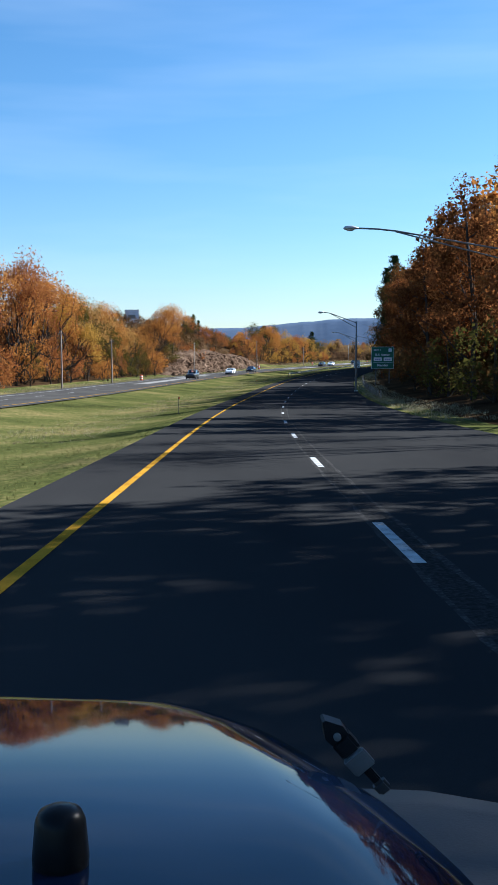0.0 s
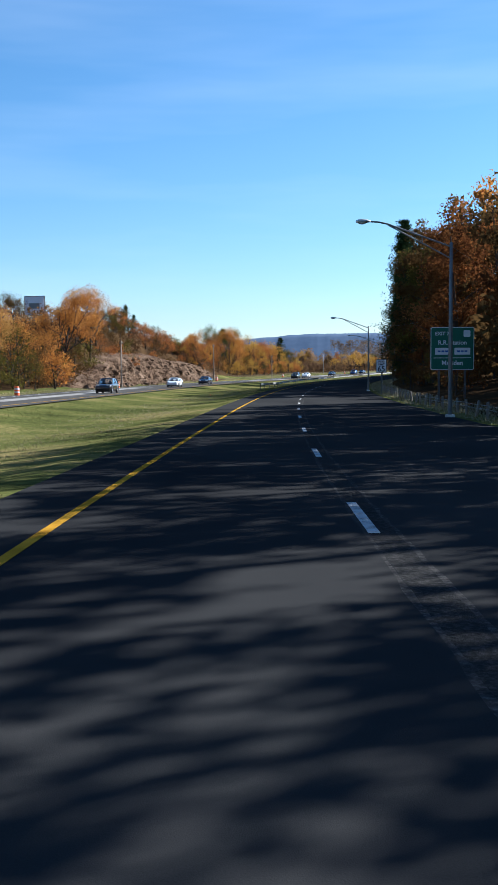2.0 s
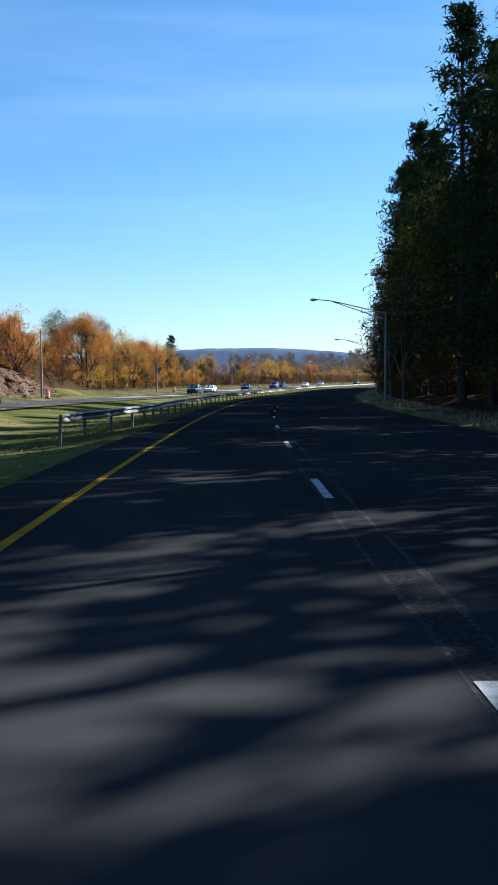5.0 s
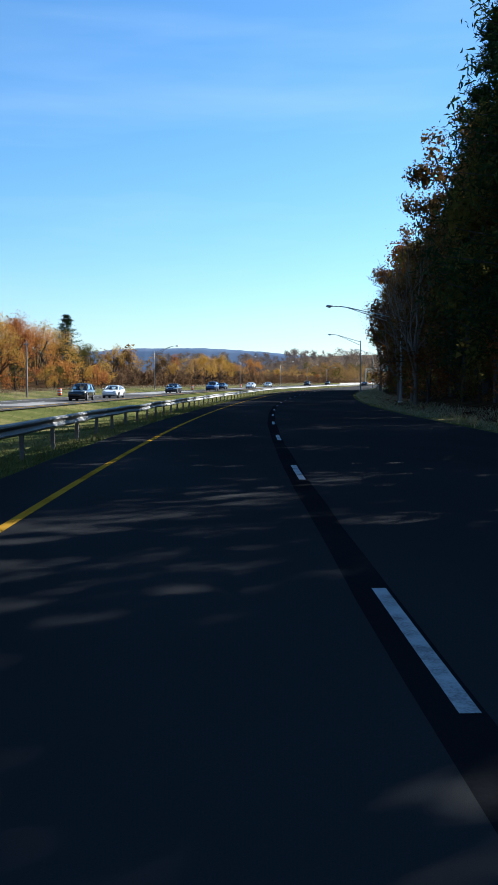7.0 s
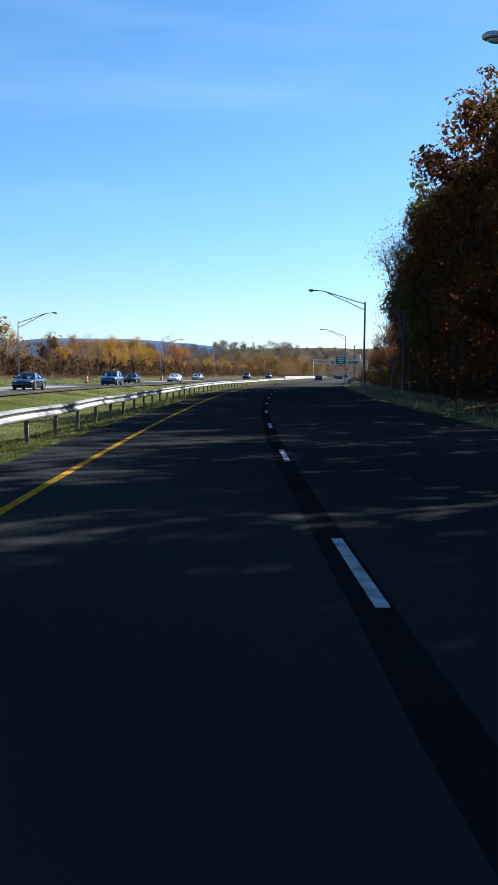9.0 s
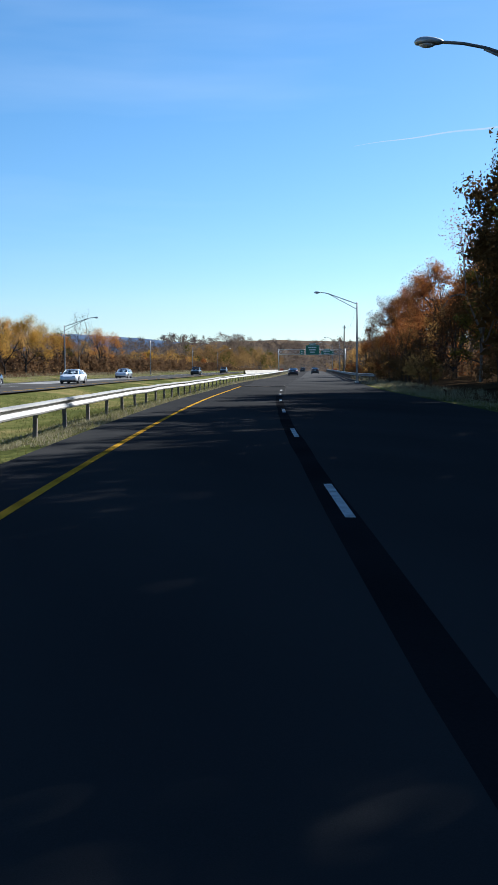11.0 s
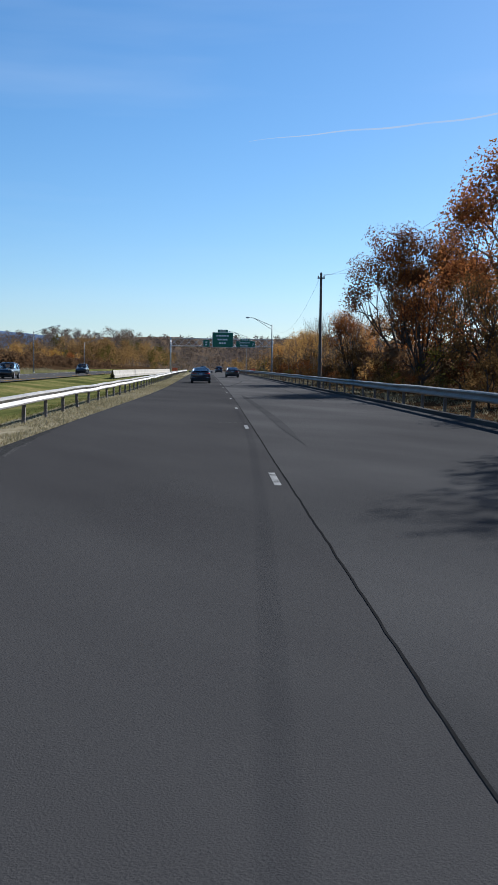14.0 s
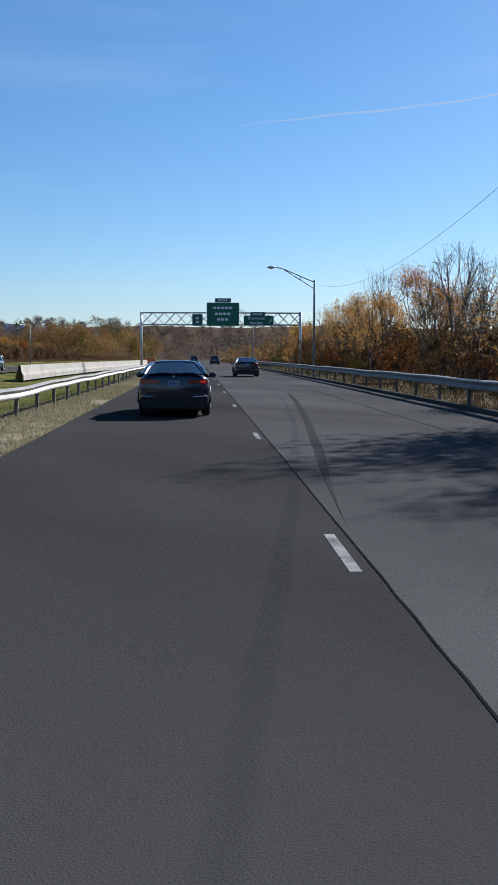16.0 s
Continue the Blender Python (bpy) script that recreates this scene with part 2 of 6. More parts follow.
PLASTIC = mat("black plastic", [(0.010, 0.010, 0.011), (0.018, 0.018, 0.019)], 0.5, 5, 120, 0.2, depth=0.001, gloss=0.3)
CHROME = plain("chrome", (0.7, 0.7, 0.72), 0.15, 1.0)
GRASS = mat("grass blades", [(0.085, 0.092, 0.026), (0.135, 0.138, 0.042), (0.235, 0.200, 0.085)], 0.8, 0.08, 1.5, 0, island=True, spread=0.45, thin=0.3, gloss=0.0)
DRY_GRASS = mat("dry grass blades", [(0.1250, 0.1120, 0.0600), (0.2600, 0.2250, 0.1300), (0.4200, 0.3700, 0.2450)], 0.8, 0.08, 1.5, 0, island=True, spread=0.45, thin=0.3, gloss=0.0)
# the blue of distant air is put into the ridge's own colour
HAZE_BLUE = mat("wooded ridge with haze tint", [(0.0634, 0.0924, 0.1452), (0.0827, 0.1135, 0.1698), (0.0968, 0.1258, 0.1742)], 1.0, 0.004, 0.03, 0, gloss=0.0)
HILL_WOOD = mat("far autumn woods", [(0.050, 0.048, 0.044), (0.080, 0.062, 0.048), (0.125, 0.085, 0.050), (0.070, 0.062, 0.052)], 1.0, 0.03, 0.22, 0, gloss=0.0)
FAR_LEAF = mat("far leaves", [(0.105, 0.066, 0.040), (0.165, 0.098, 0.046), (0.270, 0.165, 0.058), (0.140, 0.090, 0.052)], 1.0, 0.035, 0.14, 0, island=True, spread=0.16, thin=0.4, gloss=0.0)
# leaf colours greyed towards blue, so the far hill's haze is painted in
HILL_LEAF = mat("hill leaves with haze tint", [(0.0700, 0.0660, 0.0720), (0.1100, 0.0880, 0.0800), (0.1650, 0.1180, 0.0760), (0.0950, 0.0850, 0.0820)], 1.0, 0.012, 0.2, 0, island=True, spread=0.18, thin=0.35, gloss=0.0)
LITTER = mat("leaf litter", [(0.022, 0.014, 0.008), (0.044, 0.027, 0.014), (0.076, 0.046, 0.022)], 0.95, 0.3, 9, 0.7, depth=0.05, gloss=0.0)
BRUSH = mat("brown brush", [(0.075, 0.045, 0.026), (0.135, 0.080, 0.042), (0.215, 0.125, 0.055)], 0.9, 0.05, 1.0, 0, island=True, spread=0.4, thin=0.3, gloss=0.0)
POLE_WOOD = mat("dark weathered wood", [(0.045, 0.036, 0.028), (0.085, 0.070, 0.056), (0.13, 0.11, 0.09)], 0.9, 1.5, 20, 0.4, stretch=(1, 1, 0.1), depth=0.01)
ORANGE_PLASTIC = plain("orange plastic", (0.75, 0.13, 0.03), 0.5)
BOARD = mat("billboard face", [(0.60, 0.58, 0.60), (0.74, 0.72, 0.74)], 0.7, 0.5, 10, 0)


def glass_mat():
    m = bpy.data.materials.new("car glass")
    m.use_nodes = True
    n, l = m.node_tree.nodes, m.node_tree.links
    n.remove(n["Principled BSDF"])
    tr, gl, fr, mx = n.new("ShaderNodeBsdfTransparent"), n.new("ShaderNodeBsdfGlossy"), n.new("ShaderNodeFresnel"), n.new("ShaderNodeMixShader")
    tr.inputs[0].default_value, gl.inputs["Roughness"].default_value, fr.inputs[0].default_value = (0.82, 0.88, 0.90, 1), 0.03, 1.8
    l.new(fr.outputs[0], mx.inputs[0])
    l.new(tr.outputs[0], mx.inputs[1])
    l.new(gl.outputs[0], mx.inputs[2])
    l.new(mx.outputs[0], n["Material Output"].inputs[0])
    return m


GLASS = glass_mat()
INTERIOR = plain("dark interior cloth", (0.02, 0.02, 0.022), 0.8)
TAIL_RED = plain("tail lamp red", (0.22, 0.010, 0.010), 0.2, 0.0, 1.0)
LAMP_CLEAR = plain("lamp glass", (0.7, 0.72, 0.74), 0.15, 0.2, 1.0)
ALLOY = plain("alloy rim", (0.35, 0.35, 0.36), 0.35, 0.8)
BRAKE_RED = plain("lit tail lamp red", (0.50, 0.02, 0.015), 0.2, 0.0, 1.0)
JEEP_PAINT = mat("deep blue bonnet paint", [(0.0030, 0.0075, 0.0220), (0.0042, 0.0100, 0.0290)], 0.04, 0.6, 3, 0.0, gloss=0.27)
WHITE_FADED = mat("worn white paint", [(0.06, 0.06, 0.058), (0.22, 0.22, 0.21), (0.34, 0.34, 0.33)], 0.7, 3.0, 60, 0.3, depth=0.004, gloss=0.0)
RUBBER_SOFT = mat("worn black rubber", [(0.006, 0.006, 0.007), (0.011, 0.011, 0.011)], 0.30, 8, 90, 0.1, depth=0.001, gloss=0.12)
LATCH_METAL = plain("worn latch metal", (0.25, 0.25, 0.24), 0.5, 0.4)
# black plastic; the grey of its sheen is put into the base colour
WING_PLASTIC = mat("black textured plastic with sheen grey", [(0.05, 0.052, 0.055), (0.07, 0.072, 0.075)], 0.65, 6, 220, 0.35, depth=0.002, gloss=0.15)
BRAKE_NODES = BRAKE_RED.node_tree.nodes["Principled BSDF"]
BRAKE_NODES.inputs["Emission Color"].default_value, BRAKE_NODES.inputs["Emission Strength"].default_value = (1.0, 0.03, 0.02, 1), 0.12

# ---- the highway's line: turn and grade every 30 m, lateral places counted from the dashed lane line ----
TURN = (0.48, 0.48, 0.6, 1.09, 0.91, 0.51, 0.62, 0.9, 0.66, 1.12, 1.05, 0.73, 1.12, 0.78, 0.9, 0.87, 0.5, 0.91, 0.19, -0.21, -0.14, -0.02, 0.0)
GRADE = (-4.05, -4.08, -2.84, -2.14, -1.38, -0.48, -0.21, -0.01, 0.08, 0.35, 0.35, 0.08, 0.49, 0.72, 1.0, 0.87,
         0.38, 1.02, 0.87, 0.65, 0.8, 0.85, 0.79, 0.74, 0.7, 0.66, 0.62, 0.59, 0.57, 0.55, 0.53)
S0, STEP, S_END = -30.0, 2.0, 1500.0
_s = np.arange(S0 - 120, S_END + 2, STEP)
_turn = np.interp(_s, S0 + 30 * np.arange(len(TURN)), TURN) * 1e-3
_turn[_s < S0] = 0
_turn[_s > 620] = 0
_head = np.cumsum(_turn) * STEP
_head -= np.interp(0, _s, _head)
_x, _y = np.cumsum(np.sin(_head)) * STEP, np.cumsum(np.cos(_head)) * STEP
_z = np.cumsum(np.interp(_s, S0 + 30 * np.arange(len(GRADE)), GRADE) * 1e-2) * STEP
_x, _y, _z = (a - np.interp(0, _s, a) for a in (_x, _y, _z))


def heading(s):
    return float(np.interp(s, _s, _head))


def at(s, lat, up=0.0):
    """The point at s metres along the highway, lat metres to the right of the dashed line and up metres over the roadway."""
    h = heading(s)
    return Vector((np.interp(s, _s, _x) + lat * math.cos(h), np.interp(s, _s, _y) - lat * math.sin(h), np.interp(s, _s, _z) + up))


def there(s, lat, up=0.0, turn=0.0):
    """A pose at that point, its y axis along the highway; turn in degrees, clockwise."""
    return Matrix.Translation(at(s, lat, up)) @ Matrix.Rotation(-heading(s) - radians(turn), 4, "Z")


def smooth(a, b, x):
    t = min(1.0, max(0.0, (x - a) / (b - a)))
    return t * t * (3 - 2 * t)


def part(name, bm, material, parent=None, label="", smooth_shade=False):
    """One mesh object, under its parent."""
    me = bpy.data.meshes.new(name)
    bm.to_mesh(me)
    bm.free()
    me.materials.append(material)
    if smooth_shade:
        me.shade_smooth()
    ob = new(name, me)
    ob.parent = parent
    if label:
        tagged(ob, label)
    return ob


def thing(name, m, label, category, group="", kind=""):
    ob = new(name)
    ob.empty_display_size = 0.2
    ob.matrix_world = m
    return tagged(ob, label, category, group, kind)


def sheet(rows):
    """A mesh of quads through rows of points."""
    bm = bmesh.new()
    grid = [[bm.verts.new(p) for p in row] for row in rows]
    for a, b in zip(grid, grid[1:]):
        for i in range(len(a) - 1):
            bm.faces.new((a[i], a[i + 1], b[i + 1], b[i]))
    return bm


def opp_near(s):
    return -19.0 + 2.0 * smooth(220, 320, s) - 1.5 * smooth(420, 520, s)


def ground_up(s, lat):
    """Height of the open ground over the roadway's level."""
    wob = noise.noise(Vector((s * 0.03, lat * 0.08, 0.3))) * 0.35 + noise.noise(Vector((s * 0.2, lat * 0.3, 7))) * 0.08
    if lat < -4.3:
        dip = -0.5 * math.sin(math.pi * min(1, max(0, (-lat - 5.2) / (-opp_near(s) - 5.6)))) if lat > opp_near(s) else 0
        bank = min(3.0, 0.12 * max(0, opp_near(s) - 11.5 - lat)) if lat < opp_near(s) - 11.5 else 0
        bank += 9.0 * smooth(-32.5, -39, lat) * smooth(206, 236, s) * (1 - 0.45 * smooth(252, 300, s)) * (1 - smooth(318, 345, s))
        k = min(1, max(0, -lat - 5.3))
        inside = opp_near(s) - 11.2 < lat < opp_near(s) + 0.3
        return -0.06 + (0 if inside else k * (dip + wob * 0.4)) + min(bank, 11)
    if lat > 7.0:
        k = min(1, (lat - 7.2) / 3)
        rise = 0.16 * max(0, lat - 10) * (1 - 0.75 * smooth(430, 500, s))
        return -0.05 + k * (wob * 0.5 + min(rise, 5))
    return -0.06


# the open ground: one sheet, drawn out to the horizon
lats = [-150, -110, -80, -60, -50, -44, -38, -34, -31, -29, -26, -22, -19, -17, -15, -13, -11, -9, -7.5, -6.5, -5.8, -5.2, -4.4, 0, 7.0, 7.6, 8.4, 9.4, 10.5,
        12, 14, 17, 21, 26, 32, 40, 55, 80, 110, 150]
svals = list(np.arange(-100, 700, 5.0)) + list(np.arange(700, 1480, 20.0))
rows = [[at(s, a, ground_up(s, a)) for a in lats] for s in svals]
bm = sheet(rows)
bm.verts.ensure_lookup_table()
nl = len(lats)
loop = [bm.verts[i] for i in range(nl)] + [bm.verts[r * nl + nl - 1] for r in range(1, len(svals))]
loop += [bm.verts[(len(svals) - 1) * nl + i] for i in range(nl - 2, -1, -1)] + [bm.verts[r * nl] for r in range(len(svals) - 2, 0, -1)]
mid = at(650, 0)
outer = []
for v in loop:
    d = Vector((v.co.x - mid.x, v.co.y - mid.y, 0)).normalized() * 4600
    outer.append(bm.verts.new((mid.x + d.x, mid.y + d.y, v.co.z * 0.3 - 2)))
for i in range(len(loop)):
    j = (i + 1) % len(loop)
    bm.faces.new((loop[j], loop[i], outer[i], outer[j]))
bmesh.ops.recalc_face_normals(bm, faces=bm.faces)
ground = part("ground", bm, GRASS_SOIL, None, smooth_shade=True)
ground.data.materials.append(LITTER)
ground.data.materials.append(STRAW_SOIL)
for f in ground.data.polygons:
    r, c = divmod(f.index, nl - 1)
    if f.index >= (nl - 1) * (len(svals) - 1):
        f.material_index = 1
        continue
    s_, l_ = svals[r], (lats[c] + lats[c + 1]) / 2
    f.material_index = 1 if l_ > (7.2 if s_ > 484 else 9) or l_ < -33 else 2 if s_ > 486 and -7.6 < l_ < -4 else 0
tagged(ground, "rough autumn grass verge and median ground", "ground", kind="structure")


def ribbon(name, s0, s1, edge_a, edge_b, up, material, parent=None, step=4.0, label=""):
    """A strip of roadway between two lateral edges, numbers or functions of s."""
    fa = edge_a if callable(edge_a) else (lambda s: edge_a)
    fb = edge_b if callable(edge_b) else (lambda s: edge_b)
    n = max(1, int(math.ceil((s1 - s0) / step)))
    rws = []
    for i in range(n + 1):
        s = s0 + (s1 - s0) * i / n
        a, b = fa(s), fb(s)
        rws.append([at(s, a + (b - a) * k / 4, up) for k in range(5)])
    return part(name, sheet(rws), material, parent, label, True)


def right_edge(s):
    return 7.2 - 0.5 * smooth(498, 520, s)


def left_edge(s):
    return -5.05 + 0.8 * smooth(480, 572, s)


road = ribbon("road", -90, 1450, left_edge, right_edge, 0.0, ASPHALT)
tagged(road, "two-lane dark asphalt highway carriageway with worn lines", "road", kind="structure")
road_opp = ribbon("road", -90, 915, lambda s: opp_near(s) - 10.9, opp_near, 0.02, ASPHALT_OLD)
tagged(road_opp, "grey asphalt carriageway of the oncoming traffic", "road", kind="structure")
ribbon("yellow_edge_line", -90, 478.6, -3.735, -3.60, 0.006, YELLOW, road, 4, "solid yellow edge line")
for n in range(-6, 38):
    s = 12.60 + 12.192 * n
    wide = 0.055 if 232 < s < 462 else 0.067
    ribbon("lane_dash", s - 3.05, s, -wide, wide, 0.006, WHITE, road, 2)
for n in range(0, 30):
    s = 482.20 + 12.1 * n + 2.3 * smooth(6.1, 6.9, n)
    ribbon("lane_dash", s - 1.6, s, -0.08, 0.015, 0.006, WHITE_FADED, road, 2, "worn white lane dash")

# ---- wear and patches of the roadway ----
def wavy(base, amp, freq, seed):
    return lambda s: base + amp * noise.noise(Vector((s * freq, seed, 0.5))) + amp * 0.4 * noise.noise(Vector((s * freq * 4, seed, 3.5)))


for s0, s1, seed, up in ((-90, 232, 1, 0.0008), (446, 477.5, 31, 0.0040)):
    ribbon("ground_strip", s0, s1, wavy(-0.07, 0.03, 0.9, seed), wavy(0.27, 0.04, 0.8, seed + 1), up, ASPHALT_SCUFFED, road, 0.7, "scuffed strip where an old line was ground off")
    ribbon("ground_edge", s0, s1, wavy(-0.12, 0.04, 1.4, seed + 2), wavy(-0.065, 0.03, 1.8, seed + 3), up + 0.0006, MILLED, road, 0.5, "pale ragged edge of the ground-off strip")
    ribbon("ground_edge", s0, s1, wavy(0.24, 0.03, 1.4, seed + 4), wavy(0.30, 0.05, 1.8, seed + 5), up + 0.0006, MILLED, road, 0.5, "pale ragged edge of the ground-off strip")
ribbon("seal_strip", 232, 446, wavy(-0.22, 0.04, 0.2, 9), wavy(0.10, 0.03, 0.2, 10), 0.0010, TAR_STRIP, road, 2.0, "dark sealed strip under the lane line")
old_outer = ribbon("old_surface", 440, 1450, wavy(0.125, 0.007, 0.25, 13), right_edge, 0.003, ASPHALT_AGEING, road, 3.0, "worn grey asphalt of the outer lane")
age = old_outer.data.attributes.new("age", "FLOAT", "POINT")
for i in range(len(old_outer.data.vertices)):
    s_ = 440 + 1010 * (i // 5) / (len(old_outer.data.vertices) // 5 - 1)
    age.data[i].value = 0.06 + 0.34 * smooth(440, 500, s_) + 0.60 * smooth(490, 575, s_)
ribbon("old_surface", 478.1, 1450, lambda s: -3.55 + (left_edge(s) + 3.55) * smooth(488, 520, s), wavy(0.115, 0.007, 0.25, 13), 0.003, ASPHALT_WORN_DARK, road, 3.0, "worn dark asphalt of the inner lane")
ribbon("tar_joint", 478.4, 760, lambda s: wavy(0.116, 0.007, 0.25, 13)(s) - 0.004 - 0.012 * noise.noise(Vector((s * 5, 1, 0))), lambda s: wavy(0.124, 0.007, 0.25, 13)(s) + 0.006 - 0.012 * noise.noise(Vector((s * 5, 1, 0))) + 0.006 * noise.noise(Vector((s * 9, 4, 0))), 0.007, TAR, road, 0.3, "cracked tar joint between the lanes")
ribbon("tar_joint", 538, 640, wavy(4.06, 0.03, 0.4, 14), wavy(4.085, 0.03, 0.4, 14), 0.007, TAR, road, 1.5, "thin tar joint")
def streak(s0, s1, places, mid, half):
    """A soft-ended dark track along the lane; places and mid give its middle line."""
    def fade(s):
        return half * smooth(s0, s0 + 8, s) * smooth(s1, s1 - 8, s)
    ribbon("tyre_streak", s0, s1, lambda s: float(np.interp(s, places, mid)) - fade(s), lambda s: float(np.interp(s, places, mid)) + fade(s), 0.0075, STREAK, road, 0.8, "faint dark tyre streak")


streak(511, 550, (511, 517, 523, 539, 548), (0.95, 0.94, 0.94, 0.78, 0.70), 0.13)
streak(569.4, 606, (569.4, 570.4, 573.5, 577, 585, 594, 606), (0.18, 0.24, 0.48, 0.80, 1.45, 2.1, 2.8), 0.08)
# the broken edge where the fresh surface ends
def slab(name, l0, l1, fa, fb, up, thick, material, label, n=46):
    """A flat ragged piece of surfacing with a step at its edge; fa and fb give its near and far end for each lateral place."""
    top = []
    for k in range(n + 1):
        lat = l0 + (l1 - l0) * k / n
        a, b = fa(lat), fb(lat)
        b = max(b, a + 0.02)
        top.append([(a + (b - a) * q / 6, lat) for q in range(7)])
    rws = []
    for row in top:
        low, high = row[0], row[-1]
        rws.append([at(low[0], low[1], up)] + [at(q, l, up + thick) for q, l in row] + [at(high[0], high[1], up)])
    ends = [[at(q, l, up) for q, l in ([r[0]] + r + [r[-1]])] for r in (top[0], top[-1])]
    return part(name, sheet([ends[0]] + rws + [ends[1]]), material, road, label)


def ragged(base, amp, seed):
    return lambda l: base + amp * (noise.noise(Vector((l * 1.7, seed, 0.2))) + 0.55 * noise.noise(Vector((l * 5.3, seed, 4.1))) + 0.3 * noise.noise(Vector((l * 14.0, seed, 8.3))))


slab("bared_patch", -3.70, -1.02, lambda l: ragged(476.35, 0.30, 3)(l) + 1.2 * smooth(-1.35, -1.02, l), lambda l: ragged(478.75, 0.35, 7)(l) - 1.0 * smooth(-1.5, -1.02, l), 0.001, 0.004, DUSTY, "pale brown dusty patch where the fresh layer peeled off")
slab("overlay_remnant", -3.75, -1.62, lambda l: ragged(476.95, 0.16, 11)(l) + 0.25 * smooth(-2.3, -1.62, l), lambda l: ragged(477.95, 0.20, 15)(l) - 0.55 * smooth(-2.4, -1.62, l), 0.004, 0.026, BROKEN, "ragged island of the fresh asphalt layer")
slab("overlay_edge", -1.25, 0.06, lambda l: ragged(476.6, 0.35, 21)(l) + 0.6 * smooth(-0.95, -1.25, l), lambda l: ragged(478.15, 0.28, 25)(l), 0.002, 0.024, BROKEN, "crumbled edge of the fresh asphalt layer")
ribbon("rough_shoulder", 476.5, 522, lambda s: left_edge(s) + 0.01, lambda s: wavy(-3.52, 0.05, 0.9, 28)(s) + (left_edge(s) + 3.56) * smooth(488, 521, s), 0.0045, ASPHALT_SCUFFED, road, 0.8, "rough dark shoulder beside the worn lane")
ribbon("ground_edge", 479, 512, lambda s: wavy(-3.54, 0.05, 0.9, 28)(s) + (left_edge(s) + 3.56) * smooth(488, 521, s), lambda s: wavy(-3.45, 0.06, 1.1, 29)(s) + (left_edge(s) + 3.56) * smooth(488, 521, s), 0.0052, MILLED, road, 0.8, "pale crumbling edge of the shoulder")
for l0, l1, a0, a1, sd in ((0.09, 0.26, 474.6, 477.9, 31), (0.12, 0.24, 471.6, 472.8, 35)):
    slab("bared_patch", l0, l1, ragged(a0, 0.9, sd), ragged(a1, 0.9, sd + 2), 0.0044, 0.003, WORN_BROWN, "pale brown dusty strip beside the broken layer", 20)
slab("bared_patch", -1.24, -0.97, ragged(479.8, 0.9, 41), ragged(482.0, 0.9, 43), 0.0034, 0.001, WORN_BROWN, "brownish worn patch", 20)
for s0, l0 in ((557.4, 0.09), (471.95, 0.29)):
    slab("paint_mark", l0, l0 + 0.06, ragged(s0, 0.10, s0), ragged(s0 + 0.14, 0.10, s0 + 2), 0.008, 0.001, MARK_RED, "faded pink survey paint mark", 10)
for s0 in (489.6, 519.75, 549.75):
    for k in range(7):
        lat = -0.86 + 0.135 * k + 0.03 * noise.noise(Vector((k * 3.1, s0, 0)))
        ribbon("score_mark", s0 + noise.noise(Vector((k * 2.3, s0, 0))) * 0.06 + 0.03 * k, s0 + 0.03 * k + 0.09 + noise.noise(Vector((k * 5.1, s0, 3))) * 0.06, lat, lat + 0.07 + 0.05 * noise.noise(Vector((k * 7.7, s0, 8))), 0.006, SCORED, road, 1.0)
# lines and pale slabs of the oncoming carriageway
for n in range(-6, 72):
    s = 4.0 + 12.192 * n
    ribbon("lane_dash", s - 3.05, s, opp_near(s) - 5.6, opp_near(s) - 5.48, 0.028, WHITE, road_opp, 4)
ribbon("edge_line", -60, 910, lambda s: opp_near(s) - 1.2, lambda s: opp_near(s) - 1.05, 0.028, YELLOW, road_opp, 6, "faded yellow edge line")
ribbon("edge_line", -60, 910, lambda s: opp_near(s) - 9.2, lambda s: opp_near(s) - 9.05, 0.028, WHITE, road_opp, 6, "white edge line")
for a, b, l0, l1 in ((152, 196, -6.6, -4.4), (196, 224, -8.6, -6.4), (312, 328, -8.2, -4.6), (326, 340, -5.4, -2.0), (392, 430, -9.0, -4.0), (490, 540, -9, -5.2)):
    ribbon("pale_slab", a, b, lambda s, l0=l0: opp_near(s) + l0, lambda s, l1=l1: opp_near(s) + l1, 0.025, PALE_PATCH, road_opp, 4, "pale concrete patch")

# ---- trees ----
def tube(bm, points, radii, sides=6):
    """A tapered limb through points."""
    rings = []
    for i, p in enumerate(points):
        d = (points[min(i + 1, len(points) - 1)] - points[max(i - 1, 0)]).normalized()
        a = d.orthogonal().normalized()
        b = d.cross(a)
        rings.append([bm.verts.new(p + (a * math.cos(2 * math.pi * k / sides) + b * math.sin(2 * math.pi * k / sides)) * radii[i]) for k in range(sides)])
    for r0, r1 in zip(rings, rings[1:]):
        best = min(range(sides), key=lambda o: (r0[0].co - r1[o].co).length)
        for k in range(sides):
            bm.faces.new((r0[k], r0[(k + 1) % sides], r1[(k + 1 + best) % sides], r1[(k + best) % sides]))
    bm.faces.new(rings[-1])


def wander(rnd, start, direction, length, bend, n=5):
    pts, p, d = [start.copy()], start.copy(), direction.normalized()
    for i in range(n):
        d = (d + Vector((rnd.gauss(0, bend), rnd.gauss(0, bend), rnd.gauss(0.03, bend * 0.6)))).normalized()
        p = p + d * (length / n)
        pts.append(p.copy())
    return pts


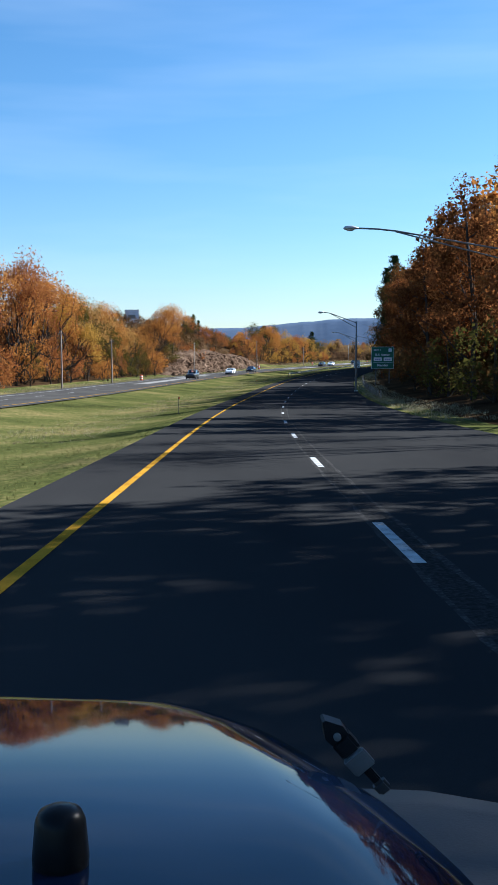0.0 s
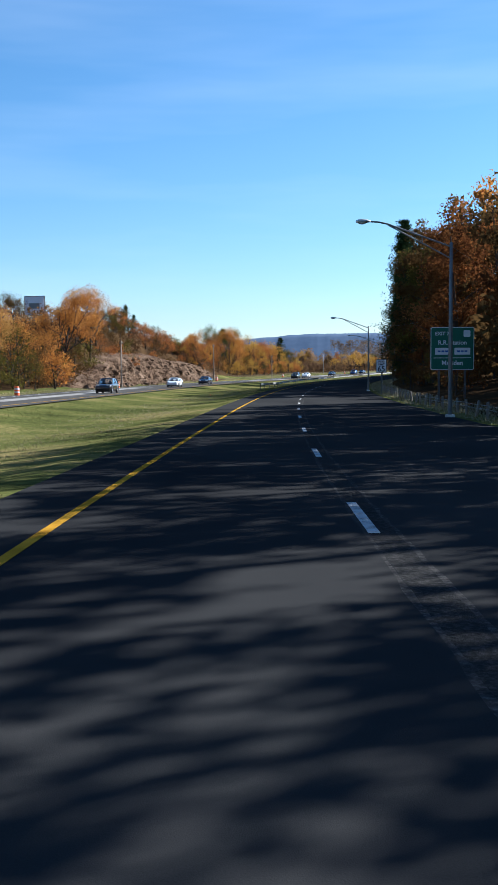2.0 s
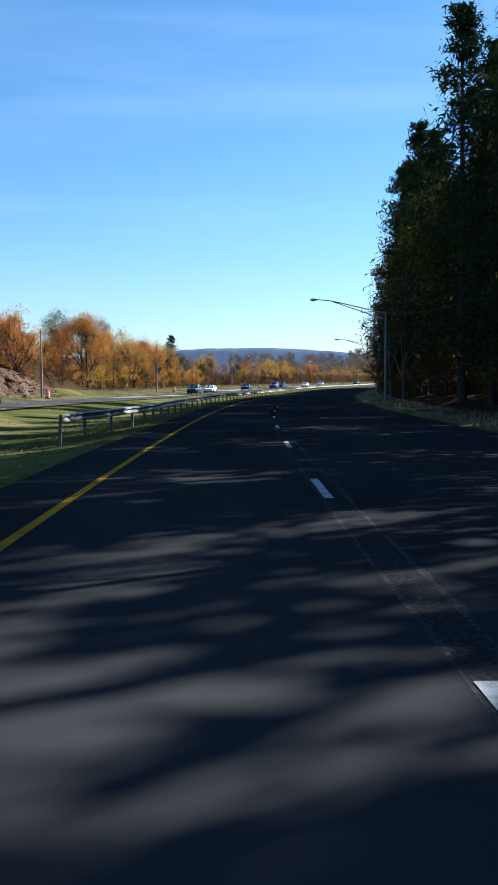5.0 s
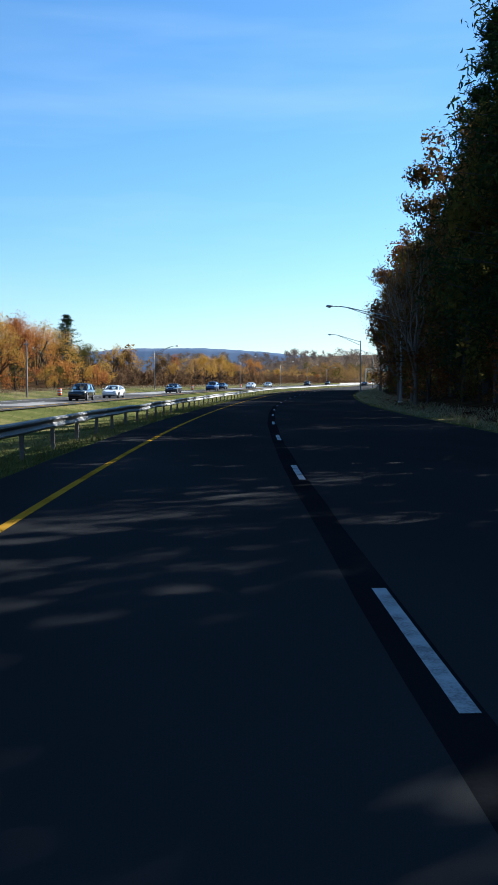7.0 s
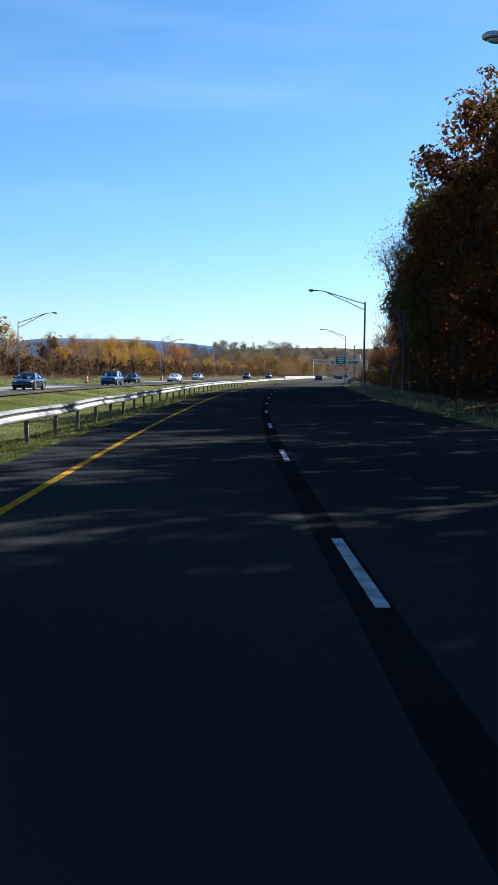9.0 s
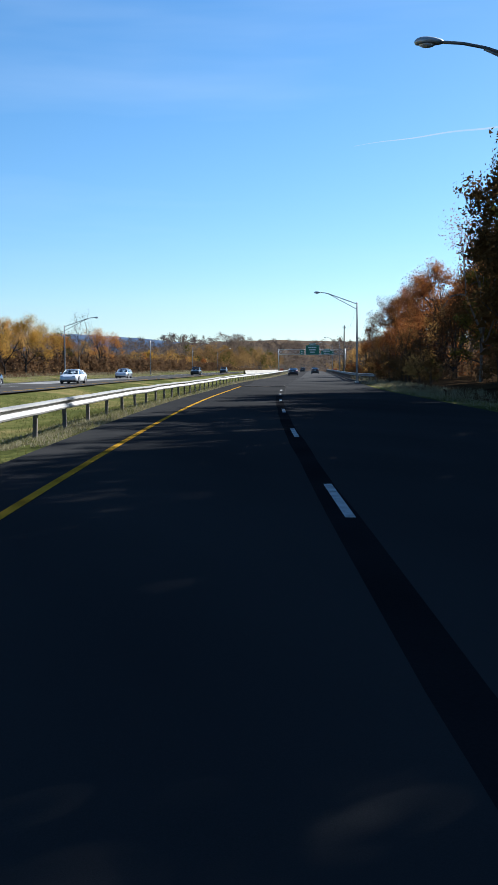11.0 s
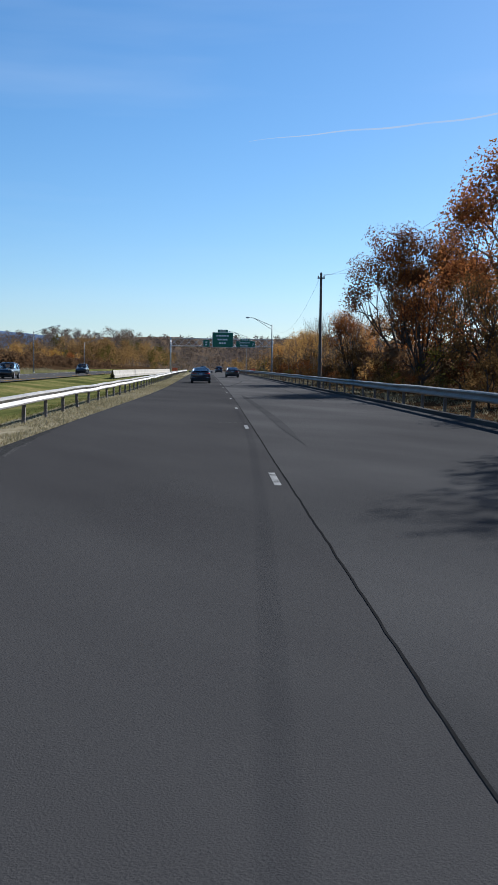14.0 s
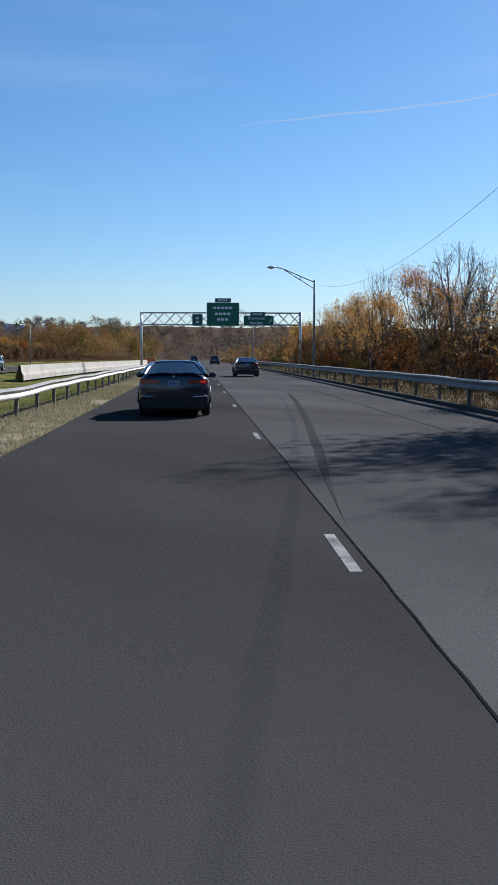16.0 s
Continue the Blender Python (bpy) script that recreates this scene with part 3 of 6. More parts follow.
class Leaves:
    """Loose leaf sprays gathered into one mesh."""

    def __init__(self):
        self.v, self.f = [], []

    def blade(self, p, normal, size, rnd, slim=1.0):
        a = normal.orthogonal().normalized()
        b = normal.cross(a)
        ang = rnd.uniform(0, 6.28)
        a, b = a * math.cos(ang) + b * math.sin(ang), b * math.cos(ang) - a * math.sin(ang)
        i = len(self.v)
        w = size * rnd.uniform(0.6, 0.95) * slim
        k = rnd.uniform(-0.4, 0.6)
        self.v += [p - a * size, p + a * size * k + b * w, p + a * size * 0.7 - b * w * 0.6]
        self.f.append((i, i + 1, i + 2))

    def clump(self, p, radius, count, size, rnd, flat=1.0, slim=1.0, inner=0.0):
        """Sprays round p; inner: where the shell begins, as a share of the radius."""
        for _ in range(count):
            d = Vector((rnd.gauss(0, 1), rnd.gauss(0, 1), rnd.gauss(0, 1))).normalized()
            r = radius * (inner + (1 - inner) * rnd.random() ** 0.5)
            q = p + Vector((d.x * r, d.y * r, d.z * r * flat))
            nrm = (d + Vector((rnd.gauss(0, 0.7), rnd.gauss(0, 0.7), rnd.gauss(0.35, 0.7)))).normalized()
            self.blade(q, nrm, size * rnd.uniform(0.55, 1.35), rnd, slim)

    def mesh(self, name, material):
        me = bpy.data.meshes.new(name)
        me.from_pydata(self.v, [], self.f)
        me.materials.append(material)
        return me


def tree_meshes(seed, h, spread, low, fine, size, coarse, big, bare=0.0, limbs=9):
    """Bark and leaves of a broad-leaved tree of height h; low: where the crown begins, as a share of h."""
    rnd = random.Random(seed)
    bm, lv = bmesh.new(), Leaves()
    top = h * rnd.uniform(0.80, 0.90)
    r0 = (0.012 * h + 0.06)
    trunk = wander(rnd, Vector((0, 0, -0.6)), Vector((0, 0, 1)), top + 0.6, 0.05, 8)
    tube(bm, trunk, [r0 * (1.25 if i == 0 else 1 - 0.1 * i) for i in range(9)], 8)
    ends = []
    for i in range(limbs):
        f = low * 0.8 + (0.92 - low * 0.8) * (i + rnd.random() * 0.7) / limbs
        k = min(7, int(f * 8))
        base = trunk[k].lerp(trunk[k + 1], f * 8 - k)
        ang = i * 2.4 + rnd.uniform(-0.5, 0.5)
        out = spread * (1.0 - 0.55 * max(0, f - low) / (1 - low)) * rnd.uniform(0.75, 1.1)
        d = Vector((math.cos(ang), math.sin(ang), rnd.uniform(0.35, 0.9)))
        pts = wander(rnd, base, d, out * 1.15, 0.16, 5)
        rb = r0 * (1 - 0.75 * f) * 0.6
        tube(bm, pts, [rb * (1 - 0.16 * j) for j in range(6)], 5 if limbs > 6 else 4)
        ends.append((pts[-1], out))
        for j in ((2, 3, 4) if limbs > 6 else (3, 4)):
            sd = (pts[j] - pts[j - 1]).normalized() + Vector((rnd.gauss(0, 0.7), rnd.gauss(0, 0.7), rnd.uniform(-0.1, 0.8)))
            sub = wander(rnd, pts[j], sd, out * 0.55, 0.22, 3)
            tube(bm, sub, [rb * 0.45 * (1 - 0.26 * q) for q in range(4)], 3)
            ends.append((sub[-1], out * 0.6))
            ends.append((sub[2], out * 0.5))
    ends.append((trunk[-1], spread * 0.5))
    ends.append((trunk[-1] + Vector((0, 0, h * 0.06)), spread * 0.4))
    rnd.shuffle(ends)
    lumps = [(p, spread * rnd.uniform(0.15, 0.30)) for p, out in ends if rnd.random() > bare]
    if bare < 0.3:
        # boughs that round the crown out
        for i in range(26):
            d = Vector((rnd.gauss(0, 1), rnd.gauss(0, 1), rnd.gauss(0, 1))).normalized()
            r = rnd.uniform(0.55, 0.88) * (1.12 - 0.3 * max(0, d.z))
            c = Vector((d.x * spread * 0.86 * r, d.y * spread * 0.86 * r, h * (0.5 + low * 0.45) + d.z * r * h * (0.5 - low * 0.45)))
            lumps.append((c, spread * rnd.uniform(0.17, 0.34)))
    lumps = [(Vector((p.x, p.y, max(p.z, h * low * 0.7 + r * 0.6))), r) for p, r in lumps]
    total = sum(r * r for p, r in lumps) or 1.0
    for p, r in lumps:
        share = r * r / total
        lv.clump(p, r, int(fine * share), size, rnd, 0.8, 1.0, 0.45)
        lv.clump(p, r * 0.75, int(coarse * share), big, rnd, 0.8)
    return bm, lv


def oak_meshes(seed, h, spread, low, leaves, size, leaders, forks):
    """Bark and leaves of a spreading oak: a short trunk that forks again and again, with a tuft of leaves at every twig's end."""
    rnd = random.Random(seed)
    bm, lv, tufts = bmesh.new(), Leaves(), []
    r0 = 0.016 * h + 0.05
    trunk = wander(rnd, Vector((0, 0, -0.6)), Vector((0, 0, 1)), h * low + 0.6, 0.04, 4)
    tube(bm, trunk, [r0 * k for k in (1.35, 1.05, 0.95, 0.9, 0.85)], 8)

    def grow(p, d, length, r, level):
        pts = wander(rnd, p, d, length, 0.13, 3)
        tube(bm, pts, [r, r * 0.86, r * 0.74, r * 0.62], (6, 4, 3, 3)[level])
        if level >= len(forks):
            tufts.append((pts[-1], length * rnd.uniform(0.5, 0.85)))
            tufts.append((pts[2], length * rnd.uniform(0.3, 0.55)))
            return
        ax = (pts[-1] - pts[-2]).normalized()
        a = ax.orthogonal().normalized()
        b = ax.cross(a)
        turn = rnd.uniform(0, 6.28)
        for k in range(forks[level]):
            w = turn + 6.28 * k / forks[level] + rnd.uniform(-0.5, 0.5)
            open_ = radians(rnd.uniform(14, 48))
            nd = ax * math.cos(open_) + (a * math.cos(w) + b * math.sin(w)) * math.sin(open_) + Vector((0, 0, 0.08))
            grow(pts[-1] if k else pts[2].lerp(pts[3], 0.6), nd, length * rnd.uniform(0.58, 0.82), r * rnd.uniform(0.52, 0.66), level + 1)

    turn = rnd.uniform(0, 6.28)
    for k in range(leaders):
        w = turn + 6.28 * k / leaders + rnd.uniform(-0.3, 0.3)
        lean = 0.12 if k == 0 else (0.45, 0.85, 1.3, 0.6, 1.8, 1.1, 2.2)[k % 7] * rnd.uniform(0.8, 1.15)
        base = trunk[-1] if k < 4 else trunk[-2]
        grow(base, Vector((math.cos(w) * lean, math.sin(w) * lean, 1.0)), h * rnd.uniform(0.23, 0.30) * (0.85 if lean > 1.3 else 1.0), r0 * rnd.uniform(0.5, 0.7), 0)
    tall = max(p.z + 0.5 * r for p, r in tufts)
    wide = sorted(math.hypot(p.x, p.y) + 0.6 * r for p, r in tufts)[int(len(tufts) * 0.93)]
    fit = Vector((spread / wide, spread / wide, h / tall))
    for v in bm.verts:
        v.co = Vector((v.co.x * fit.x, v.co.y * fit.y, v.co.z * fit.z if v.co.z > 0 else v.co.z))
    total = sum(r * r for _, r in tufts)
    for p, r in tufts:
        lv.clump(Vector((p.x * fit.x, p.y * fit.y, p.z * fit.z)), r * 1.2, max(4, int(leaves * r * r / total)), size, rnd, 0.85, 1.0, 0.2)
    return bm, lv


def thicket_meshes(seed, h, spread, leaves, size):
    """A clump of thin upright stems with ascending twigs and a few small leaves."""
    rnd = random.Random(seed)
    bm, lv = bmesh.new(), Leaves()
    for i in range(15):
        a, r = rnd.uniform(0, 6.28), spread * rnd.random() ** 0.6
        tall = h * rnd.uniform(0.55, 1.0)
        stem = wander(rnd, Vector((math.cos(a) * r, math.sin(a) * r, -0.3)), Vector((math.cos(a) * 0.16, math.sin(a) * 0.16, 1)), tall + 0.3, 0.10, 5)
        tube(bm, stem, [0.035, 0.030, 0.025, 0.019, 0.013, 0.007], 4)
        for j in range(7):
            k = rnd.randrange(1, 5)
            p = stem[k].lerp(stem[k + 1], rnd.random())
            twig = wander(rnd, p, Vector((rnd.gauss(0, 0.6), rnd.gauss(0, 0.6), rnd.uniform(0.5, 1.4))), tall * rnd.uniform(0.12, 0.30), 0.2, 3)
            tube(bm, twig, [0.014, 0.011, 0.008, 0.005], 3)
            lv.clump(twig[-1], 0.22, leaves // 105, size, rnd)
    return bm, lv


def pine_meshes(seed, h, spread, blades, size):
    rnd = random.Random(seed)
    bm, lv = bmesh.new(), Leaves()
    trunk = wander(rnd, Vector((0, 0, -0.6)), Vector((0, 0, 1)), h + 0.4, 0.015, 8)
    tube(bm, trunk, [0.014 * h * (1 - 0.117 * i) + 0.02 for i in range(9)], 8)
    z = h * 0.12
    while z < h * 0.98:
        f = z / h
        reach = spread * (1 - f) ** 0.75 * (0.6 + 0.4 * min(1, f * 4)) + 0.3
        for k in range(5):
            ang = rnd.uniform(0, 6.28)
            d = Vector((math.cos(ang), math.sin(ang), rnd.uniform(-0.05, 0.35)))
            r = reach * rnd.uniform(0.6, 1.15)
            pts = wander(rnd, Vector((trunk[min(8, int(f * 8))].x, trunk[min(8, int(f * 8))].y, z)), d, r, 0.08, 2)
            tube(bm, pts, [0.05, 0.035, 0.012], 3)
            for j in (1, 1, 2):
                lv.clump(pts[j] + Vector((0, 0, 0.1)), reach * 0.26 + 0.32, blades, size, rnd, 0.85, 0.32)
        z += rnd.uniform(0.6, 1.0) * (1.45 - 0.85 * f)
    return bm, lv


def tree_kind(name, label, bm, lv, leaf, at_pose, bark):
    t = thing(name, at_pose, label, "tree")
    part("trunk", bm, bark, t, smooth_shade=True)
    if lv.v:
        crown = new("crown", lv.mesh("crown", leaf))
        crown.parent = t
    return t


MODELS = {}


SPECS = {
    # height, crown radius, crown start, fine sprays and their size, coarse sprays and their size, share of bare twigs
    "oak_tall": (18.0, 4.6, 0.16, 6800, 0.132, 1300, 0.27, 0.10), "oak_tall_b": (18.0, 4.2, 0.20, 6500, 0.132, 1300, 0.27, 0.12),
    "oak_broad": (13.0, 5.0, 0.16, 9600, 0.124, 0, 0, 0), "maple": (11.0, 4.0, 0.12, 4000, 0.120, 0, 0, 0),
    "thin": (14.0, 3.2, 0.22, 2800, 0.080, 0, 0, 0), "bare": (12.0, 3.2, 0.22, 90, 0.05, 0, 0, 0),
    "thicket": (5.0, 1.9, 0, 950, 0.050, 0, 0, 0),
    "oak_back": (18.0, 4.8, 0.12, 1500, 0.20, 650, 0.36, 0.05), "bush": (4.0, 2.3, 0.03, 950, 0.105, 80, 0.20, 0.15),
    "open_oak": (14.0, 4.6, 0.17, 16500, 0.110, 0, 0, 0),
}
# leaders and forks of the trees that branch from low down
FORKS = {"open_oak": (7, (3, 3, 2)), "oak_broad": (7, (3, 3)), "maple": (7, (3, 3)), "thin": (5, (3, 3)), "bare": (5, (3, 3, 2))}
TREE_LABELS = {
    "orange": "orange-leaved autumn tree standing on the verge", "russet": "russet autumn tree standing on the slope", "rust": "rust-brown autumn oak standing on the verge", "yellow": "yellow-leaved autumn tree standing on the verge",
    "olive": "half-green autumn tree standing on the verge", "golden": "golden-brown autumn tree standing on the verge", "brown": "brown-leaved autumn tree standing on the verge",
}


def plant(spec, leaf, s, lat, height, seed=0, up=None, group="", turn=None, label=""):
    """Sets a tree of a spec and leaf colour beside the highway at its own height."""
    rnd = random.Random(int(s * 13 + lat * 7) + seed)
    variant = seed % 2
    key = (spec, leaf, variant)
    z = ground_up(s, lat) if up is None else up
    spot = there(s, lat, z, rnd.uniform(0, 360) if turn is None else turn)
    if spec == "pine":
        base_h = 22.0
        name, lab = "pine_tree", "dark green pine standing at the wood's edge"
    else:
        base_h = SPECS[spec][0]
        name = spec if spec in ("bush", "thicket") else "bare_tree" if spec == "bare" else "tree"
        lab = {"bush": "tangled autumn bush at the foot of the trees", "bare": "leafless grey tree with thin twigs"}.get(name, TREE_LABELS.get(leaf, ""))
    k = height / base_h
    wide = 1.6 if spec == "pine" and height < 15 else 1.0
    if key not in MODELS:
        if spec == "pine":
            bm, lv = pine_meshes(5 + variant, 22.0, 4.2, 20, 0.30)
            mt = LEAF["pine"]
        else:
            hh, sp, low, fine, sz, coarse, big, bare = SPECS[spec]
            kind_seed = 11 + variant * 7 + len(MODELS)
            if spec in FORKS:
                bm, lv = oak_meshes(kind_seed, hh, sp, low, fine, sz, *FORKS[spec])
            elif spec == "thicket":
                bm, lv = thicket_meshes(kind_seed, hh, sp, fine, sz)
            else:
                bm, lv = tree_meshes(kind_seed, hh, sp, low, fine, sz, coarse, big, bare, limbs=3 if spec == "bush" else 6 if spec == "oak_back" else 9)
            mt = LEAF[leaf]
        t = tree_kind(name, label or lab, bm, lv, mt, spot, GREY_BARK if spec in ("bare", "thin", "thicket") else BARK)
        MODELS[key] = t
        t.scale = (k * wide, k * wide, k)
    else:
        t = copy_thing(MODELS[key], spot)
        t.name = name
        tagged(t, label or lab)
        t.scale = (k * wide * rnd.uniform(0.9, 1.1), k * wide * rnd.uniform(0.9, 1.1), k)
    if group:
        tagged(t, group=group)
    if name in ("bush", "thicket"):
        tagged(t, category="bush")
    return t


rnd = random.Random(4)
# the wood on the inner side of the curve: tall at the edge, closing behind
for i in range(58):
    s = 48 + i * 7.6 + rnd.uniform(-2, 2)
    tall = 17.0 + 5.2 * smooth(150, 215, s) + 1.0 * smooth(270, 300, s) - 3.0 * smooth(312, 335, s) + 1.5 * smooth(366, 378, s) - 1.5 * smooth(420, 440, s) - 7.5 * smooth(466, 476, s)
    tall *= 0.86 if 352 < s < 366 else 0.80 if 447 < s < 458 else 1.0
    piny = 222 < s < 330
    if 151 < s < 175 or 62 < s < 80:
        continue
    if piny and rnd.random() < 0.5:
        plant("pine", "pine", s, 13.5 + rnd.uniform(-1, 1.5), (tall + 3) * rnd.uniform(0.85, 1.1), i, group="wood along the highway")
    else:
        leaf = rnd.choice(["rust", "rust", "russet", "brown"]) if s < 200 else rnd.choice(["rust", "brown", "brown", "olive"])
        plant(rnd.choice(["oak_tall", "oak_tall_b"]), leaf, s, 13.8 + 3.2 * smooth(104, 118, s) - 1.8 * smooth(146, 160, s) - 1.0 * smooth(215, 245, s) + 0.8 * smooth(300, 340, s) - 1.3 * smooth(375, 395, s) + 3.6 * smooth(405, 432, s) + rnd.uniform(-0.8, 1.8), tall * rnd.uniform(0.85, 1.05), i, group="wood along the highway")
for s, lat in ((6, 16), (11, 17.5), (17, 15.5), (22, 17)):
    plant("oak_back", "rust", s, lat, 17.5, int(s), group="wood along the highway")
for s, lat, hgt in ((355, 12.8, 15.0), (361, 12.2, 13.2), (367, 13.0, 13.4)):
    plant("thin", "brown", s, lat, hgt, int(s), group="wood along the highway")
for i in range(15):
    s = -22 + i * 4.8 + rnd.uniform(-1.5, 1.5)
    if 27 < s < 46:
        continue
    plant("oak_tall" if i % 2 else "oak_tall_b", "rust", s, 14.5 + rnd.uniform(-1, 2), rnd.uniform(15, 18), i, group="wood along the highway")
for i in range(24):
    s = 212 + i * 6.0 + rnd.uniform(-1.5, 1.5)
    plant("oak_back", rnd.choice(["brown", "olive"]), s, 17.2 + rnd.uniform(-0.8, 0.8), rnd.uniform(20, 23), i, group="wood along the highway")
for i in range(16):
    plant("oak_back", "brown" if i % 3 else "olive", 372 + i * 4.8, 17.6 + 3.4 * smooth(395, 425, 372 + i * 4.8) + rnd.uniform(-0.7, 0.7), rnd.uniform(19.5, 21.5) - 1.5 * smooth(410, 440, 372 + i * 4.8), i, group="wood along the highway")
for s, lat, hgt in ((106, 18, 20), (111, 17.5, 20), (116, 18.5, 21), (121, 18, 20), (126, 18.5, 20), (131, 18, 19), (136, 18.5, 18)):
    plant("oak_back", "rust", s, lat, hgt, int(s), group="wood along the highway")
for s, lat, hgt in ((412, 16.5, 19.5), (417, 17.5, 20.5), (423, 17, 20.5), (428, 18, 21.5), (434, 17.2, 21.5), (440, 18, 21.5), (445, 17, 21), (450, 18.2, 17.0), (455, 17.5, 16.0), (459, 18.4, 20.5), (463, 17.4, 19.5), (467, 18.4, 18.5), (475, 21.5, 11.5)):
    plant("oak_tall", "brown", s, lat, hgt, int(s), group="wood along the highway")
for i in range(82):
    s = -14 + i * 6.0 + rnd.uniform(-2, 2)
    tall = 19 + 6 * smooth(150, 215, s) - 2 * smooth(345, 400, s) - 9 * smooth(462, 478, s)
    if 155 < s < 180 or 66 < s < 88 or 29 < s < 54:
        tall = 8.5
    leaf = rnd.choice(["rust", "brown", "orange", "olive"])
    plant("oak_back", leaf, s, 21 + 2.5 * smooth(400, 430, s) + rnd.uniform(-2, 4), tall * rnd.uniform(0.9, 1.1), i, group="wood along the highway")
for i in range(66):
    s = 52 + i * 6.3 + rnd.uniform(-1.5, 1.5)
    near = 118 < s < 150
    plant("bush", rnd.choice(["brown", "olive", "rust", "brown"]), s, (14.5 if near else 11.6 + 2.0 * smooth(405, 430, s)) + rnd.uniform(0, 3.0), rnd.uniform(2.6, 6.0), i, group="bushes along the highway")
# opposite side: autumn trees behind the oncoming carriageway
for i in range(7):
    s = 62 + i * 6.4 + rnd.uniform(-2, 2)
    leaf = ("yellow", "russet", "olive", "orange", "yellow", "russet", "orange", "olive")[i % 8]
    plant(rnd.choice(["oak_broad", "oak_broad", "maple"]), leaf, s, -34 - rnd.uniform(0, 6), rnd.uniform(13.5, 17.0) + 1.0 * smooth(120, 80, s), i, group="trees across the highway")
# over and beyond the rock cut
SLOPE_TREES = (
    (108, -36, 16.5, "oak_broad", "russet"), (118, -38, 17.8, "oak_broad", "orange"), (126, -35, 12, "maple", "orange"), (133, -36.5, 17.6, "oak_broad", "russet"),
    (142, -36, 14.8, "oak_broad", "orange"), (148, -34.5, 13.2, "oak_broad", "yellow"), (153, -40, 17.0, "oak_broad", "russet"), (163, -36, 14.9, "oak_broad", "olive"),
    (171, -37.5, 14.2, "oak_broad", "golden"), (178, -36.5, 13.4, "oak_broad", "orange"), (184, -37, 12.2, "oak_broad", "golden"), (190, -34.5, 8.0, "maple", "olive"),
    (194, -36, 9.2, "maple", "orange"), (186, -46, 14, "bare", "brown"), (196, -41, 12, "bare", "brown"), (203, -43, 13, "bare", "brown"), (210, -43.5, 13.5, "bare", "brown"),
    (128, -33.8, 6, "maple", "olive"), (138, -34, 7, "maple", "russet"), (147, -33.8, 6, "maple", "rust"), (157, -33.8, 7, "maple", "orange"), (168, -34, 7, "maple", "brown"),
    (176, -34, 6, "maple", "russet"), (200, -36, 6.5, "maple", "brown"),
)
ROCK_TREES = (
    (202, -46, 14, "bare", "brown"), (204, -44, 12.0, "maple", "orange"), (206, -36, 8.0, "maple", "orange"), (212, -45, 13.0, "oak_broad", "russet"),
    (217, -36, 13.8, "oak_broad", "orange"), (222, -46, 13.5, "oak_broad", "brown"), (228, -35.5, 15.0, "oak_broad", "orange"), (238, -38, 12.5, "maple", "russet"),
    (246, -38, 12.0, "maple", "brown"), (292, -41, 6.5, "maple", "russet"), (299, -37, 6.0, "maple", "yellow"), (303, -34.5, 11.5, "maple", "orange"),
    (310, -38, 9.0, "maple", "russet"), (318, -40, 10.5, "oak_broad", "orange"),
)
BEND_TREES = (
    (330, -44, 10, "thin", "brown"), (338, -41, 9.0, "oak_broad", "olive"), (345, -44, 8, "maple", "russet"), (348, -38, 11.0, "oak_broad", "orange"), (372, -36.5, 8.4, "maple", "yellow"),
    (352, -44, 9.5, "oak_broad", "russet"), (356, -46, 12, "oak_broad", "olive"), (360, -40, 8.0, "maple", "yellow"), (366, -52, 12, "bare", "brown"),
    (372, -42, 9.5, "oak_broad", "orange"), (378, -39, 8, "maple", "orange"), (383, -43, 10.5, "maple", "yellow"), (384, -47, 12, "oak_broad", "olive"),
    (389, -40, 9, "oak_broad", "russet"), (394, -42, 8.5, "maple", "orange"), (399, -40, 8.5, "maple", "orange"),
)
OPEN_LAND_TREES = (
    (404, -43, 8.0, "maple", "olive"), (409, -41, 9, "maple", "yellow"), (415, -44, 8.0, "maple", "yellow"), (421, -43, 8.5, "maple", "yellow"),
    (485, -39, 6.2, "maple", "yellow"), (503, -38.0, 7.6, "maple", "golden"), (511, -37.5, 8.4, "oak_broad", "yellow"), (519, -37, 8.0, "maple", "golden"),
    (530, -37.5, 9.0, "oak_broad", "yellow"), (541, -38, 8.6, "maple", "yellow"), (549, -40, 9.0, "bare", "brown"), (556, -36, 11.5, "bare", "brown"),
    (556, -39, 7.2, "maple", "orange"), (592, -40, 9.5, "maple", "orange"), (606, -41, 9.0, "maple", "orange"),
)
for s, lat, hgt, spec, leaf in SLOPE_TREES + ROCK_TREES + BEND_TREES + OPEN_LAND_TREES:
    plant(spec, leaf, s, lat, max(3.5, hgt * (1.25 if 345 < s < 425 else 1.0) - 0.85 * max(0, ground_up(s, lat))), int(s), group="trees across the highway")
for s, lat, hgt in ((258, -38, 5.5), (268, -39, 4.5), (375, -48, 12.5), (416, -41, 11.7)):
    plant("pine", "pine", s, lat, hgt, int(s), group="trees across the highway", label="dark green pine above the oncoming carriageway")
for i in range(84):
    s = 208 + i * 1.42 + rnd.uniform(-1.5, 1.5)
    plant("bush", rnd.choice(["russet", "russet", "brown", "russet", "olive", "brown"]), s, -34.0 - rnd.uniform(0, 6.5), rnd.uniform(2.2, 5.0), i, group="bushes across the highway")
for i in range(44):
    s = 70 + i * 3.4 + rnd.uniform(-1.5, 1.5)
    plant("bush", rnd.choice(["orange", "russet", "brown", "olive", "orange"]), s, -32.6 - rnd.uniform(0, 4), rnd.uniform(2.4, 5.6), i, group="bushes across the highway")
